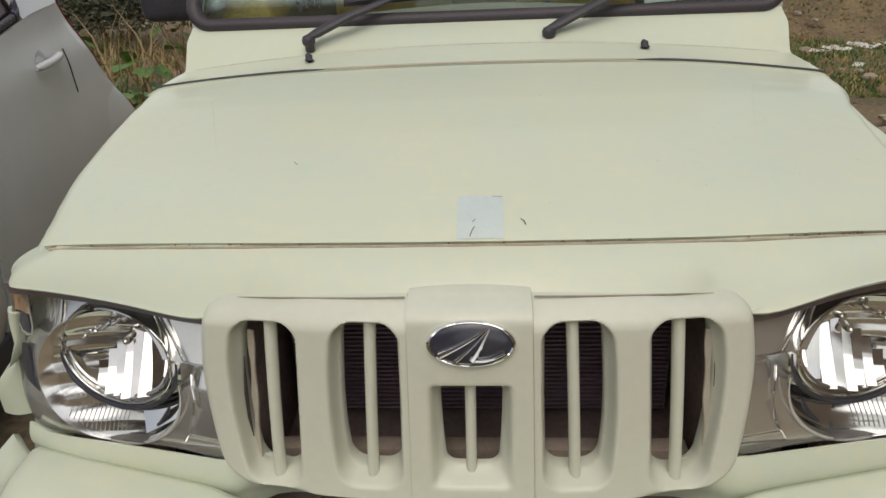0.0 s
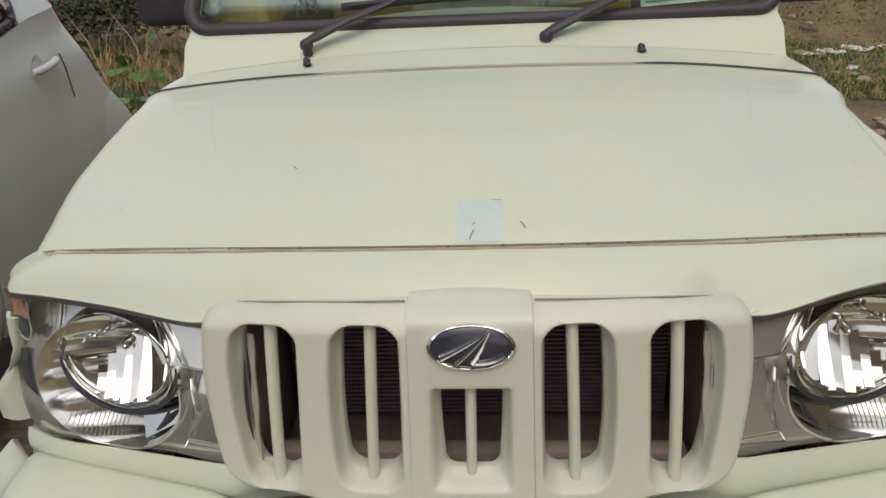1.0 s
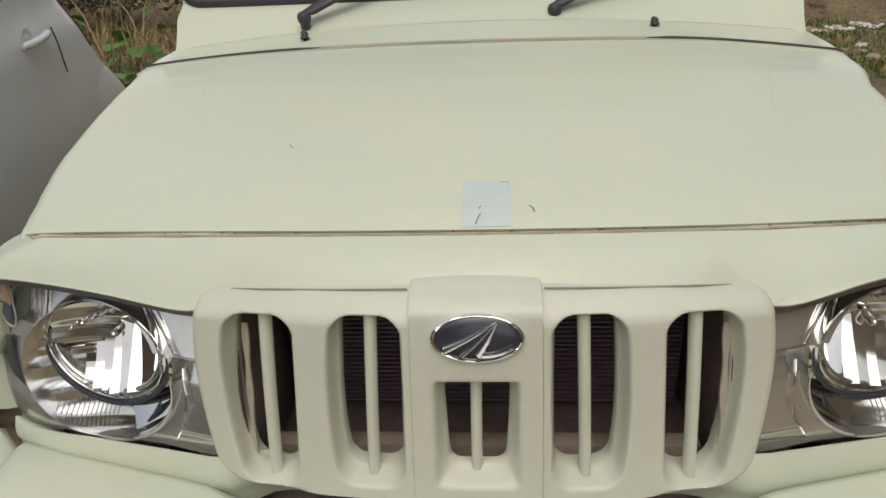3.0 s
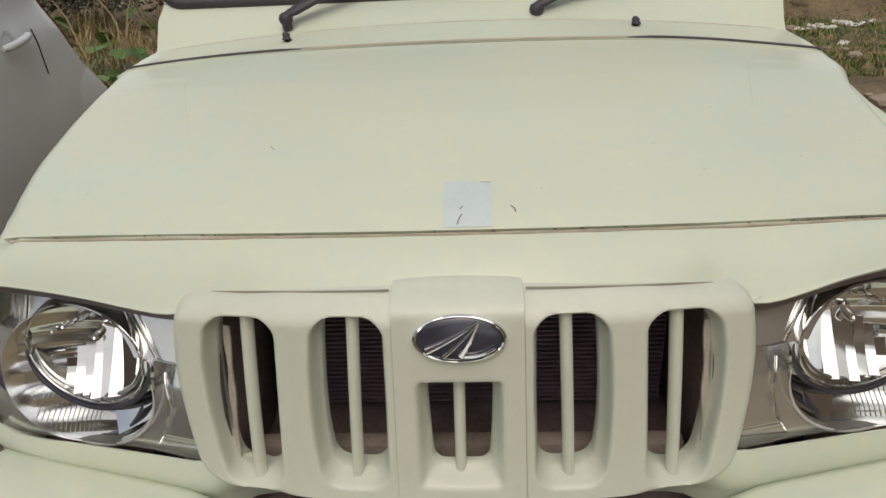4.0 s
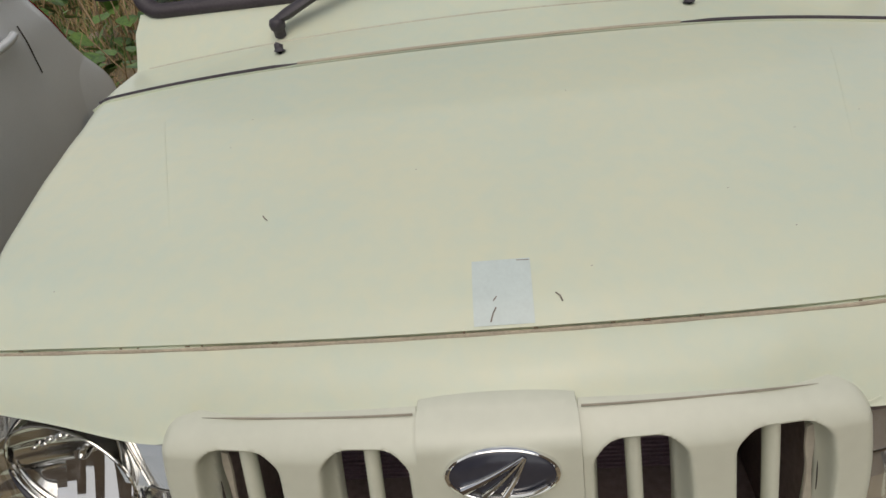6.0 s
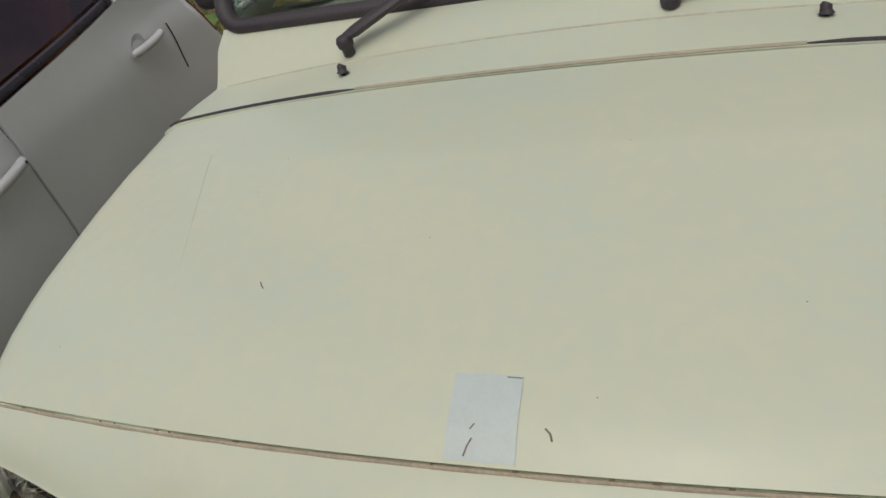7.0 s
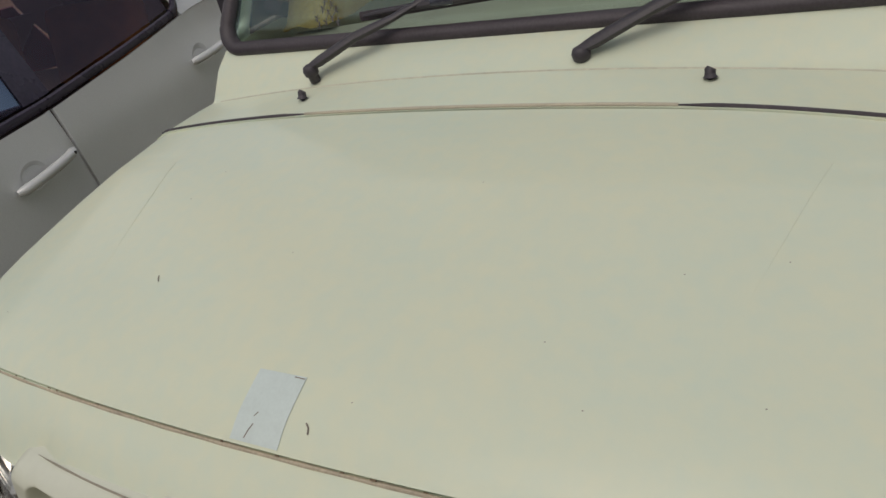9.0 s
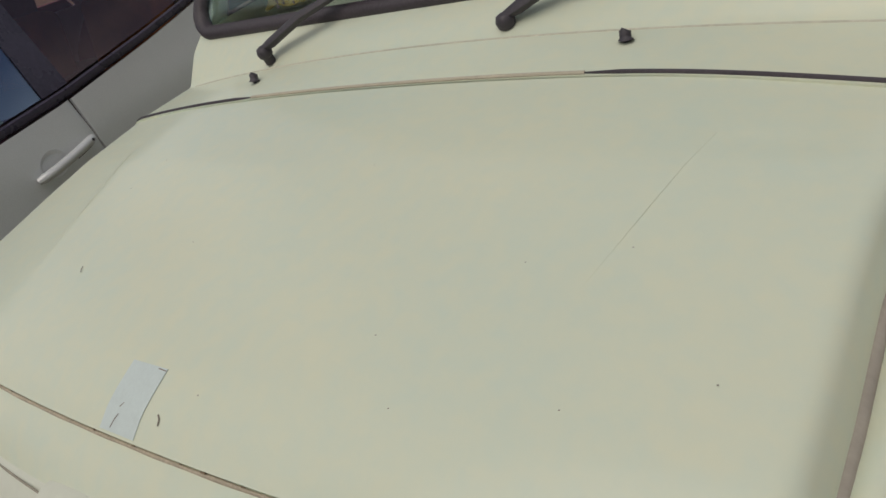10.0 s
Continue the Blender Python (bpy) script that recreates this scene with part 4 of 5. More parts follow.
# washer nozzles
for x, y, z in ((-0.393, 0.780, 1.190), (0.380, 0.798, 1.192)):
    bm = tube([(x, y, z - 0.006), (x, y, z + 0.001), (x, y + 0.002, z + 0.003)], [0.0125, 0.0115, 0.009], 12)
    tube([(x - 0.001, y + 0.002, z + 0.003), (x - 0.001, y + 0.004, z + 0.013), (x, y + 0.005, z + 0.015)], [0.0085, 0.0085, 0.0065], 10, bm=bm)
    part("washer_nozzle", bm, BLACK, suv, "black washer nozzle", 50)


# wipers
def wiper(px, py, pz, ex, ez, b0, b1):
    """Arm from its pivot to the blade's middle, and the blade from b0 to b1, each (x, z) on the glass."""
    hub = tube([(px, py + 0.004, pz - 0.030), (px, py, pz - 0.016), (px, py - 0.001, pz - 0.013), (px, py - 0.003, pz - 0.004), (px, py - 0.004, pz + 0.004), (px, py - 0.004, pz + 0.008)], [0.0115, 0.0115, 0.0150, 0.0165, 0.0135, 0.006], 18)
    w = part("wiper", hub, BLACK, suv, "black windscreen wiper", 45)
    tip = Vector(screen_pt(ex, ez, 0.030))
    root = Vector((px, py, pz + 0.002))
    mid = root + (tip - root) * 0.42 + Vector((0, -0.012, 0.006))
    part("wiper_arm", tube([root - (tip - root) * 0.01, root + (tip - root) * 0.08, mid, root + (tip - root) * 0.7, tip], [0.011, 0.0175, 0.0165, 0.012, 0.010], 10, 0.62), BLACK, w)
    a, b = Vector(screen_pt(*b0, 0.010)), Vector(screen_pt(*b1, 0.010))
    blade = part("wiper_blade", tube([a + (b - a) * t for t in steps(0, 1, 8)], 0.0055, 6, 2.0), RUBBER, w)
    lift = Vector((0, -0.018, 0.006))
    at = lambda t, k: a + (b - a) * t + lift * k
    part("blade_frame", tube([at(0.10, 0.75), at(0.30, 1.15), at(0.45, 1.35), at(0.60, 1.15), at(0.92, 0.6)], [0.004, 0.0075, 0.0095, 0.0075, 0.003], 8), BLACK, blade)
    for t0, t1 in ((0.02, 0.26), (0.40, 0.56), (0.70, 0.98)):
        part("blade_claw", tube([at(t0, 0.15), at((t0 + t1) / 2, 0.85), at(t1, 0.15)], [0.0035, 0.0055, 0.0035], 8), BLACK, blade)
    part("arm_clip", box((0.05, 0.016, 0.014), tuple(at(0.44, 1.4)), 0.004, 2), NAVY, blade)


wiper(-0.405, 0.846, 1.232, -0.165, 1.322, (-0.335, 1.296), (0.135, 1.318))
wiper(0.166, 0.852, 1.231, 0.44, 1.335, (0.27, 1.305), (0.66, 1.335))


# printed sheet inside the windscreen
def sheet_pt(x, z):
    return screen_pt(x, z, -0.008)


paper = part("printed_sheet", sheet(lambda u, v: sheet_pt(0.405 + 0.245 * u, 1.268 + 0.012 * u + 0.10 * v), steps(0, 1, 4), [0, 1], 0.0006), PAPER, suv, "white printed sheet with green lines")
for k in range(3):
    part("print_bar", sheet(lambda u, v: screen_pt(0.415 + 0.222 * u, 1.2765 + 0.012 * u + 0.011 * k + 0.004 * v, -0.006), [0, 1], [0, 1], 0.0004), INK, paper)
part("print_block", sheet(lambda u, v: screen_pt(0.43 + 0.12 * u, 1.318 + 0.012 * u + 0.03 * v, -0.006), [0, 1], [0, 1], 0.0004), INK2, paper)

# door mirrors
for s in (-1, 1):
    mirror = part("door_mirror", box((0.17, 0.08, 0.20), (s * 0.905, 1.26, 1.332), 0.03, 3), BLACK, suv, "black door mirror", 60)
    part("mirror_glass", box((0.14, 0.004, 0.17), (s * 0.905, 1.302, 1.332), 0.001, 1), CHROME, mirror)
    part("mirror_arm", tube([(s * 0.77, 1.25, 1.27), (s * 0.83, 1.25, 1.285), (s * 0.87, 1.26, 1.31)], [0.022, 0.018, 0.02], 8), BLACK, mirror)


def wheel(at, s, owner, r=0.35, w=0.2):
    n = 40
    bm = bmesh.new()
    prof = ((0.62, -0.4), (0.78, -0.5), (0.93, -0.5), (1.0, -0.36), (1.0, 0.36), (0.93, 0.5), (0.78, 0.5), (0.62, 0.4))
    rings = [[bm.verts.new((at[0] + s * k * w, at[1] + q * r * math.cos(2 * math.pi * i / n), at[2] + q * r * math.sin(2 * math.pi * i / n))) for q, k in prof] for i in range(n)]
    for i in range(n):
        for j in range(len(prof) - 1):
            bm.faces.new((rings[i][j], rings[(i + 1) % n][j], rings[(i + 1) % n][j + 1], rings[i][j + 1]))
    bmesh.ops.recalc_face_normals(bm, faces=bm.faces[:])
    w_ob = part("wheel", bm, TYRE, owner, "", 40)
    bm = tube([(at[0] + s * w * k, at[1], at[2]) for k in (-0.38, 0.2, 0.3, 0.34)], [0.62 * r, 0.62 * r, 0.5 * r, 0.1 * r], 28)
    part("rim", bm, RIM, w_ob, "", 40)


for s in (-1, 1):
    wheel((s * 0.74, 0.60, 0.36), s, suv, 0.36, 0.21)
    wheel((s * 0.74, 3.00, 0.36), s, suv, 0.36, 0.21)


# sticker, chips and scratches on the bonnet
def on_bonnet(x, y, up=0.0012):
    return (x, y, bonnet_z(x, y) + up)


part("bonnet_sticker", sheet(lambda u, v: on_bonnet(-0.0235 + 0.0695 * u, 0.0685 + 0.0765 * v), steps(0, 1, 8), steps(0, 1, 12), 0.0006), STICKER, suv, "pale bluish film patch")


def scratch(pts, w):
    part("scratch", tube([on_bonnet(x, y, 0.0012) for x, y in pts], w * 0.62, 6, 0.35), SCRATCH, suv)


scratch([(-0.309, 0.263), (-0.305, 0.257), (-0.300, 0.252)], 0.0012)
scratch([(0.072, 0.098), (0.077, 0.094), (0.079, 0.088)], 0.0016)
scratch([(-0.004, 0.072), (-0.001, 0.080), (0.003, 0.086)], 0.0017)
scratch([(0.000, 0.093), (0.004, 0.098)], 0.0016)
scratch([(0.030, 0.1430), (0.045, 0.1425)], 0.0014)
random.seed(4)
for x, y in ((-0.581, 0.171), (0.117, 0.128), (-0.382, 0.516), (0.125, 0.499), (0.516, 0.212), (-0.40, 0.44), (0.52, 0.40), (0.42, 0.36), (0.36, 0.17), (0.63, 0.27), (-0.10, 0.33), (0.30, 0.24)):
    scratch([(x - 0.0008, y), (x + 0.0008, y + 0.0005)], 0.0011)
for i in range(18):
    x = random.uniform(-0.67, 0.67)
    bm = bmesh.new()
    ln = random.uniform(0.001, 0.0045)
    tube([(x - ln, front_y(x - ln) - 0.0003, bonnet_z(x, front_y(x)) - 0.002), (x + ln, front_y(x + ln) - 0.0003, bonnet_z(x, front_y(x)) - 0.002)], random.uniform(0.0006, 0.0013), 6, bm=bm)
    part("edge_chip", bm, RUST, suv)


# pressed crease along each side of the bonnet
for s in (-1, 1):
    y0 = 0.25 if s < 0 else 0.33
    pts = [on_bonnet(s * (0.440 + 0.365 * (y - 0.25) if s < 0 else 0.464 + 0.26 * (y - 0.25)), y, 0.0) for y in steps(y0, 0.560 if s < 0 else 0.590, 24)]
    w = 0.0004 if s < 0 else 0.0003
    part("bonnet_crease", tube(pts, [w * smooth01(k / 10) + 0.0003 for k in range(25)], 6, 0.8), CREAM, suv)


# ---- the silver hatchback alongside ----
hatch = holder("hatchback", pose(-1.505, 0.98, 0, 0, 0, 10), "silver-grey hatchback parked on dirt beside the off-roader", "car")


def belt(u):
    return soft_at(u, ((-1.2, 1.065), (-0.44, 1.100), (0.0, 1.120), (0.4, 1.160), (0.62, 1.188), (0.80, 1.215), (1.2, 1.235)))


def rear_end(z):
    """Where the car's tail ends at each height."""
    return soft_at(z, ((0.3, 1.80), (0.68, 1.80), (0.887, 1.60), (1.16, 1.40), (1.24, 1.34), (1.5, 1.24)))


def flank(u, z):
    """Sideways place of the near flank at u along the car and height z; the tail rounds inward."""
    x = 0.018 * math.sin(math.pi * smooth01((z - 0.30) / 0.75)) - 0.030 * smooth01((z - 0.98) / 0.20) - 0.05 * smooth01((0.45 - z) / 0.2)
    x -= 0.30 * (max(0.0, u - rear_end(z) + 0.30) / 0.30) ** 2
    x -= 0.9 * max(0.0, -1.5 - u) ** 2
    return x


def door_end(z):
    """Rear edge of the rear door, swept forward by the wheel arch."""
    return 0.975 - 0.25 * smooth01((0.86 - z) / 0.3)


def panel(u0, u1, z0, z1, name, nu=24, nv=20, lean=0.0, mat_=None, out=0.0):
    """A body panel between two lengths; z0 and z1 may follow u."""
    def fn(a, b):
        u = u0 + (u1 - u0) * a
        lo = z0(u) if callable(z0) else z0
        hi = z1(u) if callable(z1) else z1
        z = lo + (hi - lo) * b
        u += lean * smooth01((1.15 - z) / 0.45)
        return (flank(u, z) + out - 0.008 * (smooth01((0.03 - a) / 0.03) + smooth01((a - 0.97) / 0.03)), u, z)
    return part(name, sheet(fn, [0, 0.012, 0.03] + steps(0.06, 0.94, nu) + [0.97, 0.988, 1], steps(0, 1, nv), 0.012), mat_ or SILVER, hatch, "", 50)


front_door = panel(-1.10, -0.004, 0.30, lambda u: belt(u) - 0.004, "front_door", lean=0.02)
def span(name, u_from, u_to, z0, z1, out=0.0, nu=24, nv=22):
    """A flank panel whose ends follow the height."""
    def fn(a, b):
        um = 1.1
        z = z0 + (((z1(um) if callable(z1) else z1)) - z0) * b
        u = u_from(z) + (u_to(z) - u_from(z)) * a
        if callable(z1):
            z = z0 + (z1(u) - z0) * b
        return (flank(u, z) + out - 0.0004 * smooth01((0.02 - a) / 0.02), u, z)
    return part(name, sheet(fn, [0, 0.01, 0.02] + steps(0.05, 0.95, nu) + [0.975, 1], steps(0, 1, nv), 0.012), SILVER, hatch, "", 50)


rear_door = span("rear_door", lambda z: 0.004 + 0.02 * smooth01((1.15 - z) / 0.45), lambda z: door_end(z) - 0.0003, 0.30, lambda u: belt(u) - 0.004)
span("rear_quarter", lambda z: door_end(z) + 0.0003, rear_end, 0.40, lambda u: belt(u) + 0.002)
part("door_gap", tube([(flank(door_end(z), z) + 0.001, door_end(z), z) for z in steps(0.885, 1.06, 10)], 0.0032, 6), GAP, rear_door)
panel(-2.30, -1.11, 0.62, 0.98, "front_wing", 18, 10)
part("sill", box((0.05, 2.1, 0.12), (-0.055, -0.05, 0.26), 0.02), BLACK, hatch, "", 50)
# inner shell that closes the gaps
part("inner_shell", box((1.50, 3.2, 0.72), (-0.84, -0.55, 0.66), 0.06, 3), GAP, hatch, "", 50)
for u0, u1, z in ((-2.30, -1.15, 0.98),):
    part("bonnet", sheet(lambda a, b: (-0.06 - 1.50 * a, u0 + (u1 - u0) * b, z + 0.06 * math.sin(math.pi * a) + 0.05 * b), steps(0, 1, 16), steps(0, 1, 10), 0.01), SILVER, hatch)


# rear bumper, proud of the flank
def bulge_at(a, b):
    z = 0.30 + 0.56 * b
    u = 1.06 + (rear_end(z) - 1.06) * a
    return (flank(u, z) - 0.008 + 0.046 * smooth01(a / 0.6) * math.sin(math.pi * (0.3 + 0.7 * b)), u, z)


part("rear_bumper", sheet(bulge_at, steps(0, 1, 28), steps(0, 1, 20), 0.012), SILVER, hatch, "", 70)
part("tailgate", sheet(lambda a, b: (-0.27 - 1.14 * a, rear_end(0.45 + 1.03 * b) + 0.05 * math.sin(math.pi * a), 0.45 + 1.03 * b), steps(0, 1, 14), steps(0, 1, 10), 0.015), SILVER, hatch)
part("tail_lamp", sheet(lambda a, b: (lambda z: (flank(rear_end(z) - 0.23 + 0.20 * a, z) + 0.006, rear_end(z) - 0.23 + 0.20 * a, z))(0.92 + 0.36 * b), steps(0, 1, 8), steps(0, 1, 10), 0.012), REDLENS, hatch, "dark red tail lamp", 60)


# glasshouse: leaning side windows in black frames, pillars, roof
def house(u, z, out=0.0):
    return (flank(u, belt(u)) - 0.008 + out - 0.42 * (z - belt(u)), u, z)


def pane(u0, u1, t0, t1, name, material, out, label=""):
    """Glass between two lengths, its top edge at roof height; t0, t1 lean its ends."""
    def fn(a, b):
        z = belt(u0 + (u1 - u0) * a) + 0.035 + (1.44 - belt(0) - 0.04) * b
        u = u0 + t0 * b + (u1 + t1 * b - u0 - t0 * b) * a
        return house(u, z, out)
    ob = part(name, sheet(fn, steps(0, 1, 10), steps(0, 1, 6), 0.004), material, hatch, label, 60)
    return ob


for u0, u1, t0, t1 in ((-1.05, -0.067, 0.55, 0.035), (0.035, 0.71, 0.02, 0.02)):
    g = pane(u0, u1, t0, t1, "side_window", SKYGLASS if u0 < 0 else DARKGLASS, -0.004, "side window with blue sky reflection in its sheen" if u0 < 0 else "dark tinted side window")
    g.visible_shadow = False
pane(-0.070, 0.038, 0.035, 0.02, "door_pillar", PILLAR, 0.002, "black door pillar")
part("belt_moulding", tube([house(u, belt(u) + 0.016, 0.004) for u in steps(-1.10, 0.70, 40)], 0.011, 8, 1.35), PILLAR, hatch, "black belt moulding")
curve = [house(0.70 + 0.065 * math.sin(radians(a)), belt(0.7) + 0.018 + 0.08 * (1 - math.cos(radians(a))), 0.004) for a in range(0, 91, 10)] + [house(0.768 - 0.01 * k, belt(0.7) + 0.10 + 0.05 * k, 0.004) for k in range(1, 5)]
part("window_frame", tube(curve, 0.014, 8, 1.4), PILLAR, hatch)
part("rear_pillar", sheet(lambda a, b: (lambda u: house(u, belt(u) - 0.002 + (1.46 - belt(u)) * b, 0.010))(0.74 + 0.45 * a - 0.10 * b * a), steps(0, 1, 12), steps(0, 1, 10), 0.012), SILVER, hatch, "", 60)
part("roof", sheet(lambda a, b: (-0.15 - 1.38 * a, -0.75 + 2.02 * b, 1.455 + 0.05 * math.sin(math.pi * a) + 0.02 * math.sin(math.pi * b)), steps(0, 1, 14), steps(0, 1, 14), 0.015), SILVER, hatch)


def far(fn):
    """The same place on the far flank."""
    def mirrored(a, b):
        x, u, z = fn(a, b)
        return (-1.68 - x, u, z)
    return mirrored


for name, u0, u1 in (("front_wing", -2.25, -1.11), ("front_door", -1.10, -0.004), ("rear_door", 0.004, 0.94), ("rear_quarter", 0.944, 1.36)):
    top = (lambda u: 0.98) if u0 < -2 else belt
    part(name, sheet(far(lambda a, b: (lambda u: (flank(u, 0.30 + (top(u) - 0.304) * b), u, 0.30 + (top(u) - 0.304) * b))(u0 + (u1 - u0) * a)), steps(0, 1, 14), steps(0, 1, 12), 0.012), SILVER, hatch, "", 50)
for u0, u1, t0, t1 in ((-1.05, -0.115, 0.55, 0.035), (0.05, 0.71, 0.02, 0.02)):
    g = part("side_window", sheet(far(lambda a, b: house(u0 + t0 * b + (u1 + t1 * b - u0 - t0 * b) * a, belt(u0 + (u1 - u0) * a) + 0.01 + 0.31 * b)), steps(0, 1, 8), steps(0, 1, 5), 0.004), DARKGLASS, hatch, "dark tinted side window")
    g.visible_shadow = False
part("door_pillar", sheet(far(lambda a, b: house(-0.118 + 0.17 * a + 0.03 * b, belt(0) + 0.005 + 0.32 * b, 0.002)), [0, 1], steps(0, 1, 4), 0.004), PILLAR, hatch)
part("rear_pillar", sheet(far(lambda a, b: (lambda u: house(u, belt(u) - 0.002 + (1.46 - belt(u)) * b, 0.010))(0.72 + 0.47 * a - 0.10 * b * a)), steps(0, 1, 8), steps(0, 1, 8), 0.012), SILVER, hatch, "", 60)
# nose of the hatchback: rounded bumper, dark grille, lamps
part("front_bumper", sheet(lambda a, b: (-0.84 + 0.80 * a, -2.30 - 0.20 * (1 - abs(a) ** 3) - 0.03 * math.sin(math.pi * b), 0.26 + 0.70 * b), edgewise(28, 1.4), steps(0, 1, 10), 0.015), SILVER, hatch, "", 50)
part("grille", box((0.80, 0.03, 0.12), (-0.84, -2.515, 0.66), 0.012), BLACK, hatch)
for x in (-0.28, -1.40):
    part("headlamp", box((0.34, 0.16, 0.16), (x, -2.36, 0.84), 0.05, 3), SATIN, hatch, "clear headlamp", 60)
part("scuttle", sheet(lambda a, b: (-0.10 - 1.48 * a, -1.30 + 0.14 * b, 0.985 + 0.05 * b + 0.03 * math.sin(math.pi * a)), steps(0, 1, 8), [0, 1], 0.012), BLACK, hatch)
for x in (-0.12, -1.56):
    part("windscreen_pillar", tube([(x, -1.18, 1.05), (x + (-0.10 if x > -1 else 0.10), -0.72, 1.45)], 0.03, 8), SILVER, hatch)
g = part("rear_window", sheet(lambda a, b: (-0.38 - 0.92 * a, rear_end(1.16 + 0.24 * b) + 0.05 * math.sin(math.pi * (0.1 + 0.8 * a)) + 0.018, 1.16 + 0.24 * b), steps(0, 1, 10), steps(0, 1, 4), 0.004), DARKGLASS, hatch, "dark rear window")
part("tail_lamp", sheet(far(lambda a, b: (lambda z: (flank(rear_end(z) - 0.23 + 0.20 * a, z) + 0.006, rear_end(z) - 0.23 + 0.20 * a, z))(0.92 + 0.36 * b)), steps(0, 1, 8), steps(0, 1, 10), 0.012), REDLENS, hatch, "dark red tail lamp", 60)
part("rear_bumper", sheet(lambda a, b: (-0.84 + 0.72 * a, 1.62 + 0.16 * (1 - abs(a) ** 3), 0.30 + 0.50 * b), edgewise(24, 1.4), steps(0, 1, 6), 0.015), SILVER, hatch, "", 50)
screen_g = part("front_windscreen", sheet(lambda a, b: (-0.12 - 1.44 * a + 0.0 * b, -1.20 + 0.48 * b, 1.04 + 0.42 * b), steps(0, 1, 4), steps(0, 1, 4), 0.004), DARKGLASS, hatch)
screen_g.visible_shadow = False
# cabin seen through the glass
CABIN = mat("dark_cabin_fabric", (0.16, 0.085, 0.105), 0.85, vary=0.3, scale=14, fine=160, bump=0.3)
TAN = mat("tan_seat_cover", (0.45, 0.22, 0.08), 0.8, vary=0.25, scale=12, fine=160, bump=0.3)
for u, w in ((-0.30, 0.45), (0.62, 0.45)):
    for x in (-0.48, -1.18):
        seat = part("seat", box((0.48, 0.48, 0.16), (x, u - 0.15, 0.72), 0.05, 3), TAN if u > 0 else CABIN, hatch, "", 60)
        part("backrest", box((0.46, 0.13, 0.58), (x, u + 0.13, 1.02), 0.05, 3, Euler((radians(-14), 0, 0)).to_matrix()), TAN if u > 0 else CABIN, seat, "", 60)
        part("headrest", box((0.24, 0.09, 0.15), (x, u + 0.21, 1.36), 0.03, 3, Euler((radians(-14), 0, 0)).to_matrix()), CABIN, seat, "", 60)
part("cabin_floor", box((1.45, 2.6, 0.03), (-0.84, -0.1, 0.42), 0.005), CABIN, hatch)


def pull_handle(u0, z0, u1, z1, lock):
    """Grip-type handle over a round recess."""
    um, zm = (u0 + u1) / 2, (z0 + z1) / 2
    cup = bmesh.new()
    rings = []
    for k, d in ((1.0, 0.0015), (0.93, 0.0005), (0.75, -0.004), (0.3, -0.009), (0.03, -0.010)):
        rings.append([cup.verts.new((flank(um, zm) + d + 0.0015, um - 0.035 + 0.050 * k * math.cos(a), zm + 0.004 + 0.042 * k * math.sin(a))) for a in (2 * math.pi * i / 28 for i in range(28))])
    for a, b in zip(rings, rings[1:]):
        for i in range(28):
            cup.faces.new((a[i], a[(i + 1) % 28], b[(i + 1) % 28], b[i]))
    cup.faces.new(rings[-1])
    bmesh.ops.recalc_face_normals(cup, faces=cup.faces[:])
    door = front_door if u0 < 0 else rear_door
    part("handle_recess", cup, SILVER, door, "", 60)
    pts = [(flank(um, zm) + 0.012 + 0.020 * math.sin(math.pi * t) ** 0.5, u0 + (u1 - u0) * t, z0 + (z1 - z0) * t) for t in steps(0, 1, 14)]
    part("door_handle", tube(pts, [0.010] + [0.0155] * 13 + [0.012], 12, 0.95), SILVER, door, "silver grip handle", 60)
    # black tube behind the grip: its gasket and the shade under it
    shade = [(x - 0.012, u, z - 0.014) for x, u, z in pts[9:14]]
    part("gasket_shade", tube(shade, 0.008, 8), BLACK, door)
    if lock:
        x, u, z = pts[-2]
        part("keyhole", tube([(x + 0.010, u, z + 0.001), (x + 0.0165, u, z + 0.001)], [0.0055, 0.005], 12), BLACK, door)


pull_handle(-0.268, 0.966, -0.030, 0.992, True)
pull_handle(0.665, 1.040, 0.885, 1.052, False)
part("fuel_flap_seam", tube([(flank(1.05, 0.9) + 0.002, 1.19 + 0.03 * math.cos(radians(a)), 0.83 + 0.03 * math.sin(radians(a))) for a in range(200, 341, 20)], 0.003, 6), GAP, hatch)
# rear wheel arch as flush dark sheets: tyre face and its shaded gap
for k0, k1, name, material, out in ((0.0, 0.285, "arch_tyre", TYRE, 0.002), (0.285, 0.325, "arch_gap", GAP, 0.005)):
    part(name, sheet(lambda a, r: (lambda u, z: (flank(u, z) + 0.034 * smooth01((u - 1.06) / 0.3) + out, u, z))(1.19 + r * math.cos(radians(a)), 0.295 + r * math.sin(radians(a))), range(8, 173, 6), [k0 + (k1 - k0) * t for t in (0.02, 0.3, 0.6, 1.0)], 0.004), material, hatch, "", 60)
for u in (-1.62, 1.19):
    wheel((-0.12, u, 0.29), 1, hatch, 0.29, 0.17)
    wheel((-1.56, u, 0.29), -1, hatch, 0.29, 0.17)


# ---- plants, stones and litter ----
STRAW = mat("dry_straw", (0.36, 0.26, 0.12), 0.9, vary=0.35, scale=6, fine=40, dark=(0.19, 0.13, 0.06))
GREEN = mat("green_leaf", (0.11, 0.19, 0.035), 0.6, vary=0.4, scale=5, fine=40, dark=(0.035, 0.08, 0.02))
DULL = mat("dark_foliage", (0.05, 0.06, 0.028), 0.8, vary=0.4, scale=4, fine=30, dark=(0.022, 0.022, 0.014))
TWIG = mat("dry_stem", (0.30, 0.21, 0.12), 0.85, vary=0.3, scale=10, fine=80)
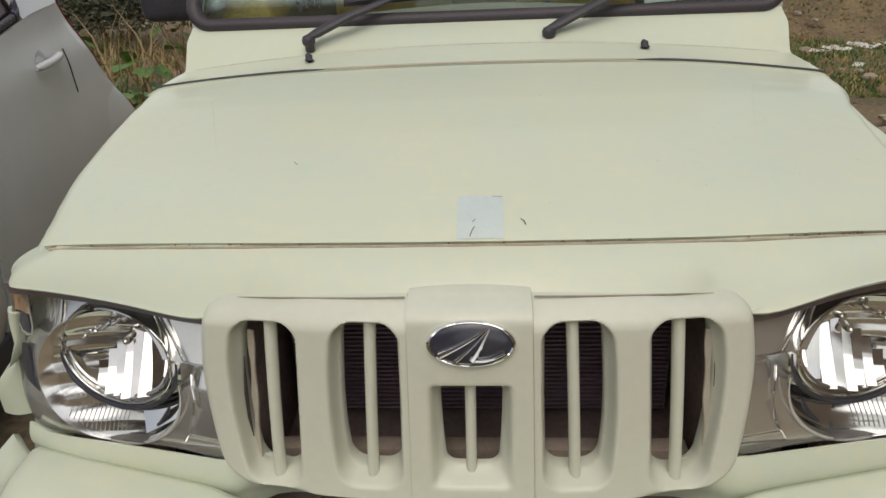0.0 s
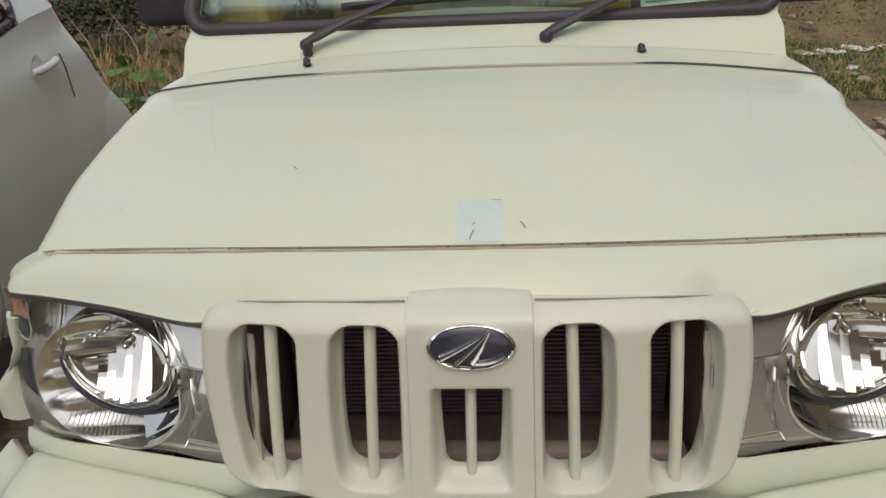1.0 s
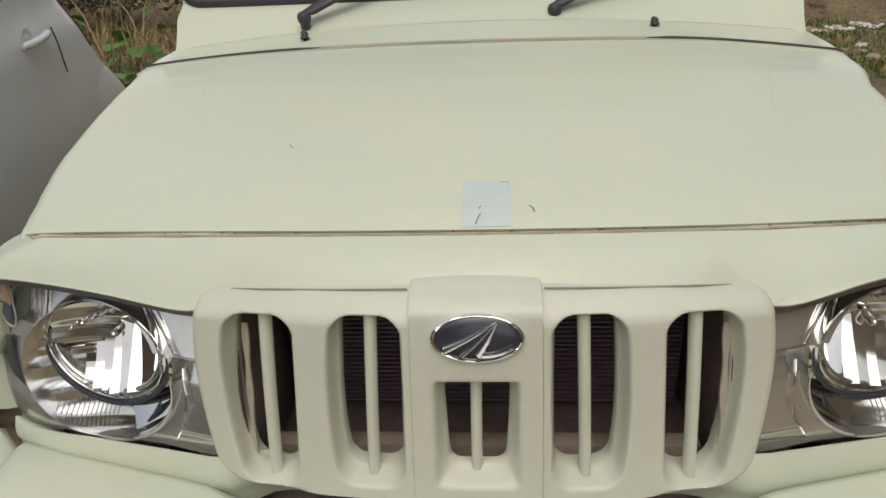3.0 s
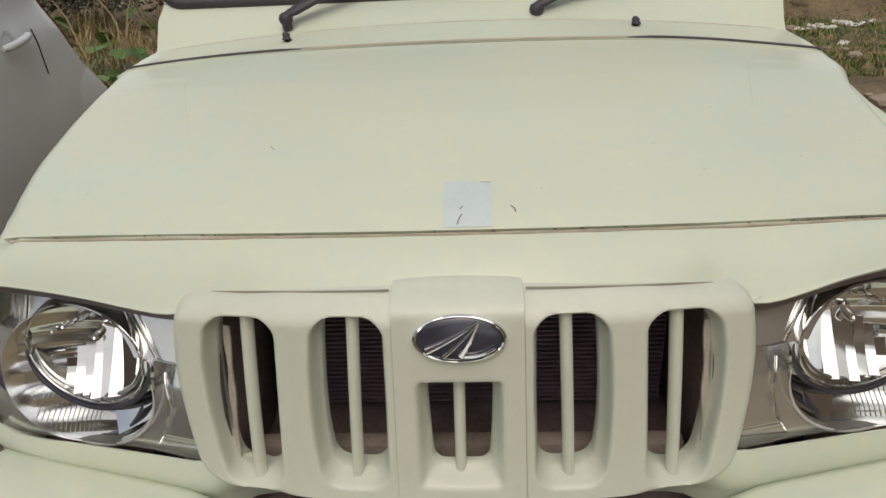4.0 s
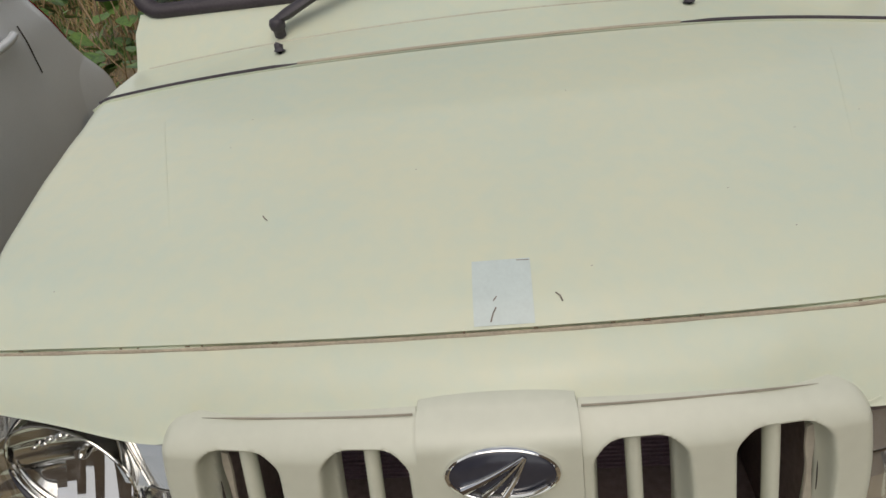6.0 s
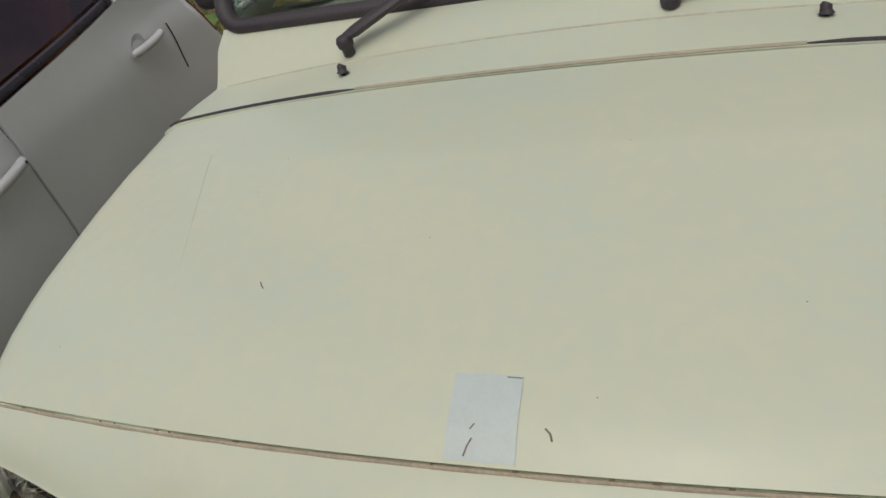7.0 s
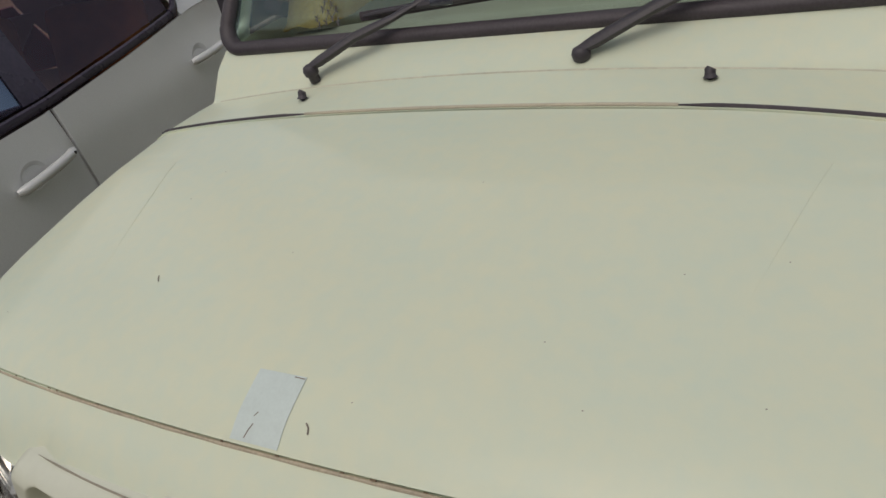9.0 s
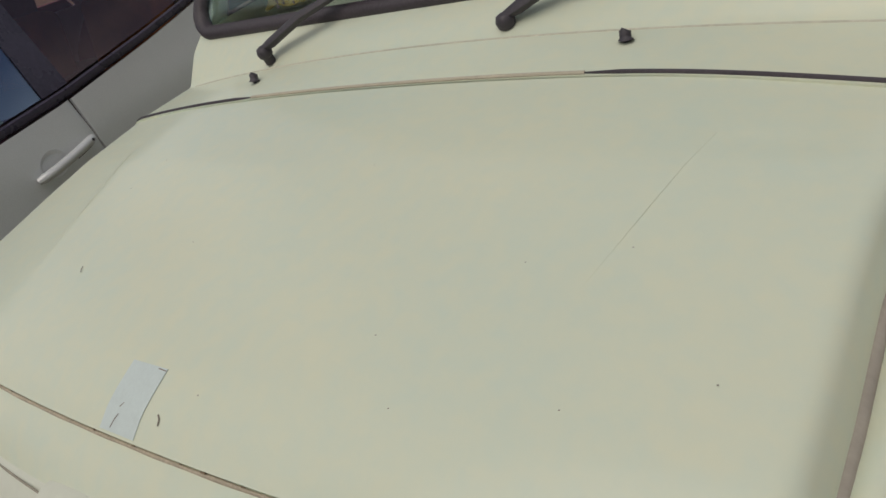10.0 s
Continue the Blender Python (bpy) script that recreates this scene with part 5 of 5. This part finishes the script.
SCRAP = mat("pale_plastic_scrap", (0.60, 0.58, 0.53), 0.6, vary=0.2, scale=8, fine=60)
STONE = mat("dusty_stone", (0.30, 0.24, 0.18), 0.9, vary=0.25, scale=9, fine=60, bump=0.8)
random.seed(11)


def blades(name, spots, n, tall, material, label, wide=0.006, lean=0.5):
    """Loose grass round the given spots (x, y, radius)."""
    verts, faces = [], []
    for _ in range(n):
        sx, sy, sr = random.choice(spots)
        a, r = random.uniform(0, 2 * math.pi), sr * math.sqrt(random.random())
        x, y = sx + r * math.cos(a), sy + r * math.sin(a)
        z = ground_z(x, y) - 0.01
        h = tall * random.uniform(0.4, 1.15)
        b = random.uniform(0, 2 * math.pi)
        w = wide * random.uniform(0.6, 1.4)
        dx, dy = math.cos(b) * h * lean * random.random(), math.sin(b) * h * lean * random.random()
        cx, cy = -math.sin(b) * w, math.cos(b) * w
        k = len(verts)
        verts += [(x - cx, y - cy, z), (x + cx, y + cy, z), (x + dx * 0.4 + cx * 0.8, y + dy * 0.4 + cy * 0.8, z + h * 0.6), (x + dx * 0.4 - cx * 0.8, y + dy * 0.4 - cy * 0.8, z + h * 0.6), (x + dx, y + dy, z + h * 0.95)]
        faces += [(k, k + 1, k + 2, k + 3), (k + 3, k + 2, k + 4)]
    me = bpy.data.meshes.new(name)
    me.from_pydata(verts, [], faces)
    me.materials.append(material)
    return tagged(new(name, me), label, "grass", kind="stuff")


left = [(-4.2, 5.2, 1.3), (-5.0, 6.8, 1.5), (-3.7, 4.2, 0.8), (-6.2, 8.2, 1.8), (-4.0, 7.4, 1.2), (-2.9, 3.6, 0.6)]
right = [(3.9, 6.4, 0.9), (5.0, 6.9, 1.0), (4.4, 5.2, 0.7), (6.2, 7.4, 1.2), (3.2, 7.2, 0.7), (3.3, 5.4, 0.5)]
blades("dry_stems", left, 130, 0.80, STRAW, "long arching dry stems", 0.004, 1.3)
blades("pale_stems", [(-2.7, 5.6, 0.7), (-2.2, 6.8, 0.7), (-3.4, 6.6, 0.9)], 70, 0.95, TWIG, "pale bare arching stems", 0.007, 1.4)
blades("dry_grass", left + [(-2.0, 7.6, 0.9), (-1.6, 8.6, 0.9)], 4500, 0.22, STRAW, "tangled dry straw-coloured grass", 0.006, 1.6)
blades("green_grass", left[:4], 2200, 0.22, GREEN, "short green grass among straw", 0.008, 0.7)
blades("low_grass", right + [(4.6, 6.2, 1.6)], 14000, 0.045, GREEN, "short patchy green grass", 0.007, 0.9)
blades("bank_growth", [(4.5, 9.6, 1.6), (6.5, 10.0, 1.8), (3.2, 10.2, 1.3), (8.5, 9.8, 1.6)], 7000, 0.05, GREEN, "dull low growth on the bank", 0.012, 1.6)
blades("dry_stubble", right + [(5.5, 9.5, 2.5), (3.0, 9.0, 1.5), (8, 8, 2)], 6500, 0.07, STRAW, "sparse dry stubble on the bank", 0.006, 0.9)


def leaf_mesh(size):
    bm = bmesh.new()
    pts = [(0.0, 0.03), (0.2, 0.36), (0.45, 0.48), (0.7, 0.36), (0.88, 0.16), (1.0, 0.0)]
    mid = [bm.verts.new((0, p * size, -0.12 * size * p * p)) for p, _ in pts]
    for s in (-1, 1):
        side = [bm.verts.new((s * w * size, p * size, 0.10 * size * w - 0.12 * size * p * p)) for p, w in pts[:-1]] + [mid[-1]]
        for i in range(len(pts) - 1):
            vs = [mid[i], side[i], side[i + 1], mid[i + 1]]
            bm.faces.new([v for k, v in enumerate(vs) if v not in vs[:k]])
    me = bpy.data.meshes.new("leaf")
    bm.to_mesh(me)
    bm.free()
    me.materials.append(GREEN)
    return me


LEAF = leaf_mesh(0.17)


def weed(x, y, tall, n, label):
    base = holder("weed", pose(x, y, ground_z(x, y)), label, "plant", "weeds behind the cars")
    for i in range(3):
        a = i * 2.1 + random.random()
        part("stem", tube([(0, 0, -0.02), (0.08 * math.cos(a), 0.08 * math.sin(a), tall * 0.5), (0.25 * math.cos(a), 0.25 * math.sin(a), tall)], [0.008, 0.006, 0.003], 6), TWIG, base)
    for i in range(n):
        leaf = new("leaf", LEAF)
        leaf.parent = base
        a, t = random.uniform(0, 2 * math.pi), random.uniform(0.2, 1.0)
        leaf.matrix_basis = Matrix.Translation((0.22 * t * math.cos(a), 0.22 * t * math.sin(a), tall * t)) @ Euler((random.uniform(-0.7, 0.3), random.uniform(-0.4, 0.4), a - 1.57)).to_matrix().to_4x4() @ Matrix.Scale(random.uniform(0.7, 1.3), 4)


for x, y, h, n in ((-3.05, 4.15, 0.40, 16), (-3.5, 4.9, 0.50, 18), (-3.2, 5.6, 0.45, 14), (-4.4, 6.2, 0.55, 18), (-4.9, 7.4, 0.5, 14), (-3.9, 8.0, 0.6, 16), (-2.15, 3.55, 0.38, 20), (-2.45, 4.05, 0.50, 20)):
    weed(x, y, h, n, "broad-leaved green weed in dry grass")


def shrub(x, y, r, h):
    base = holder("shrub", pose(x, y, ground_z(x, y)), "dark tangled shrub with dry twigs", "shrub", "shrubs at the yard's edge")
    for i in range(9):
        a = i * 0.72 + random.random()
        q = [(0, 0, -0.05), (r * 0.3 * math.cos(a), r * 0.3 * math.sin(a), h * 0.4), (r * 0.8 * math.cos(a), r * 0.8 * math.sin(a), h * random.uniform(0.7, 1.0))]
        part("branch", tube(q, [0.018, 0.012, 0.005], 6), TWIG, base)
    verts, faces = [], []
    for _ in range(2600):
        a, b, k = random.uniform(0, 2 * math.pi), random.uniform(-0.2, 1.4), random.random() ** 0.4
        lump = 1 + 0.35 * noise.noise((3 * math.cos(a) + x, 3 * math.sin(a), 2 * b))
        p = Vector((r * k * lump * math.cos(a) * math.cos(b), r * k * lump * math.sin(a) * math.cos(b), h * 0.45 + h * 0.5 * k * lump * math.sin(b)))
        e = Euler((random.uniform(-1, 1), random.uniform(-1, 1), random.uniform(0, 6))).to_matrix()
        s = random.uniform(0.025, 0.06)
        k = len(verts)
        verts += [tuple(p + e @ Vector(v)) for v in ((0, -s, 0), (s * 0.5, 0, s * 0.2), (0, s, 0), (-s * 0.5, 0, s * 0.2))]
        faces.append((k, k + 1, k + 2, k + 3))
    me = bpy.data.meshes.new("crown")
    me.from_pydata(verts, [], faces)
    me.materials.append(DULL)
    crown = new("crown", me)
    crown.parent = base


for x, y, r, h in ((-7.0, 9.6, 1.3, 1.0), (-5.0, 8.8, 1.1, 0.8), (-3.2, 8.9, 1.0, 0.8), (-9.0, 10.5, 1.5, 1.2), (-1.4, 10.2, 1.2, 0.9)):
    shrub(x, y, r, h)


def scrap(x, y, size):
    """A crumpled bit of pale plastic lying on the ground."""
    a0 = random.uniform(0, 6)
    def fn(u, v):
        px, py = x + size * u * math.cos(a0) - size * 0.6 * v * math.sin(a0), y + size * u * math.sin(a0) + size * 0.6 * v * math.cos(a0)
        return (px, py, ground_z(px, py) + 0.012 + 0.35 * size * abs(noise.noise((u * 1.7 + x, v * 1.9 + y, 2))))
    tagged(part("plastic_scrap", sheet(fn, steps(-1, 1, 10), steps(-1, 1, 8), 0.003), SCRAP, None, "", 25), "crumpled pale plastic scrap lying in grass", "litter", "scraps of litter")


for x, y, s in ((3.62, 6.95, 0.13), (3.95, 7.10, 0.15), (4.25, 7.25, 0.12), (3.42, 6.9, 0.10), (4.6, 7.1, 0.09), (5.15, 7.0, 0.14), (5.6, 7.1, 0.10), (3.5, 6.2, 0.07), (4.45, 6.25, 0.09), (4.9, 5.9, 0.07), (3.05, 6.35, 0.06), (5.75, 6.3, 0.1)):
    scrap(x, y, s)


def stone(x, y, r):
    bm = bmesh.new()
    bmesh.ops.create_icosphere(bm, subdivisions=2, radius=r)
    for v in bm.verts:
        v.co *= 1 + 0.35 * noise.noise(v.co * (1.6 / r) + Vector((x, y, 0)))
        v.co.z *= 0.62
        v.co += Vector((x, y, ground_z(x, y) + r * 0.25))
    tagged(part("stone", bm, STONE, None, "", 30), "dusty brown stone half sunk in dirt", "stone", "stones on the dirt")


for _ in range(60):
    if random.random() < 0.7:
        x, y = random.uniform(2.4, 7.0), random.uniform(3.2, 9.5)
    else:
        x, y = random.uniform(-6.5, -2.6), random.uniform(3.2, 8.5)
    stone(x, y, random.choice((0.02, 0.03, 0.04, 0.055, 0.08)) * random.uniform(0.7, 1.2))


# clods of earth on the bank and the yard
verts, faces = [], []
for _ in range(2600):
    x, y = random.uniform(1.8, 10.5), random.uniform(3.0, 11.5)
    if y < 7.5 and random.random() < 0.6:
        continue
    rr = random.choice((0.012, 0.018, 0.025, 0.035, 0.06)) * random.uniform(0.7, 1.3)
    z = ground_z(x, y) - 0.1 * rr
    k = len(verts)
    a0 = random.random()
    for q, h in ((1.0, -0.15), (0.95, 0.28), (0.6, 0.52)):
        for i in range(7):
            a, w = a0 + i * 0.8976, rr * q * random.uniform(0.78, 1.15)
            verts.append((x + w * math.cos(a), y + w * math.sin(a), z + rr * (h + random.uniform(-0.08, 0.08))))
    verts.append((x, y, z + rr * 0.62))
    for g in (0, 7):
        faces += [(k + g + i, k + g + (i + 1) % 7, k + g + 7 + (i + 1) % 7, k + g + 7 + i) for i in range(7)]
    faces += [(k + 14 + i, k + 14 + (i + 1) % 7, k + 21) for i in range(7)]
me = bpy.data.meshes.new("earth_clods")
me.from_pydata(verts, [], faces)
me.materials.append(DIRT)
tagged(new("earth_clods", me), "loose brown clods on the earth bank", "clods", kind="stuff")

# plain brown walls, unseen, added beside and behind the camera for brown lamp reflections
wall = mat("brown_plaster", (0.20, 0.145, 0.10), 0.9, vary=0.25, scale=2, fine=30, bump=0.4)
tagged(part("unseen_wall_side", box((0.25, 11.0, 7.0), (5.2, -5.2, 3.4), 0.01), wall, None, "", 0), "unseen plain brown side wall, added for lamp reflections", "wall", kind="structure")
tagged(part("unseen_wall_back", box((8.0, 0.25, 5.2), (-5.3, -9.0, 2.5), 0.01), wall, None, "", 0), "unseen plain brown back wall, added for lamp reflections", "wall", kind="structure")
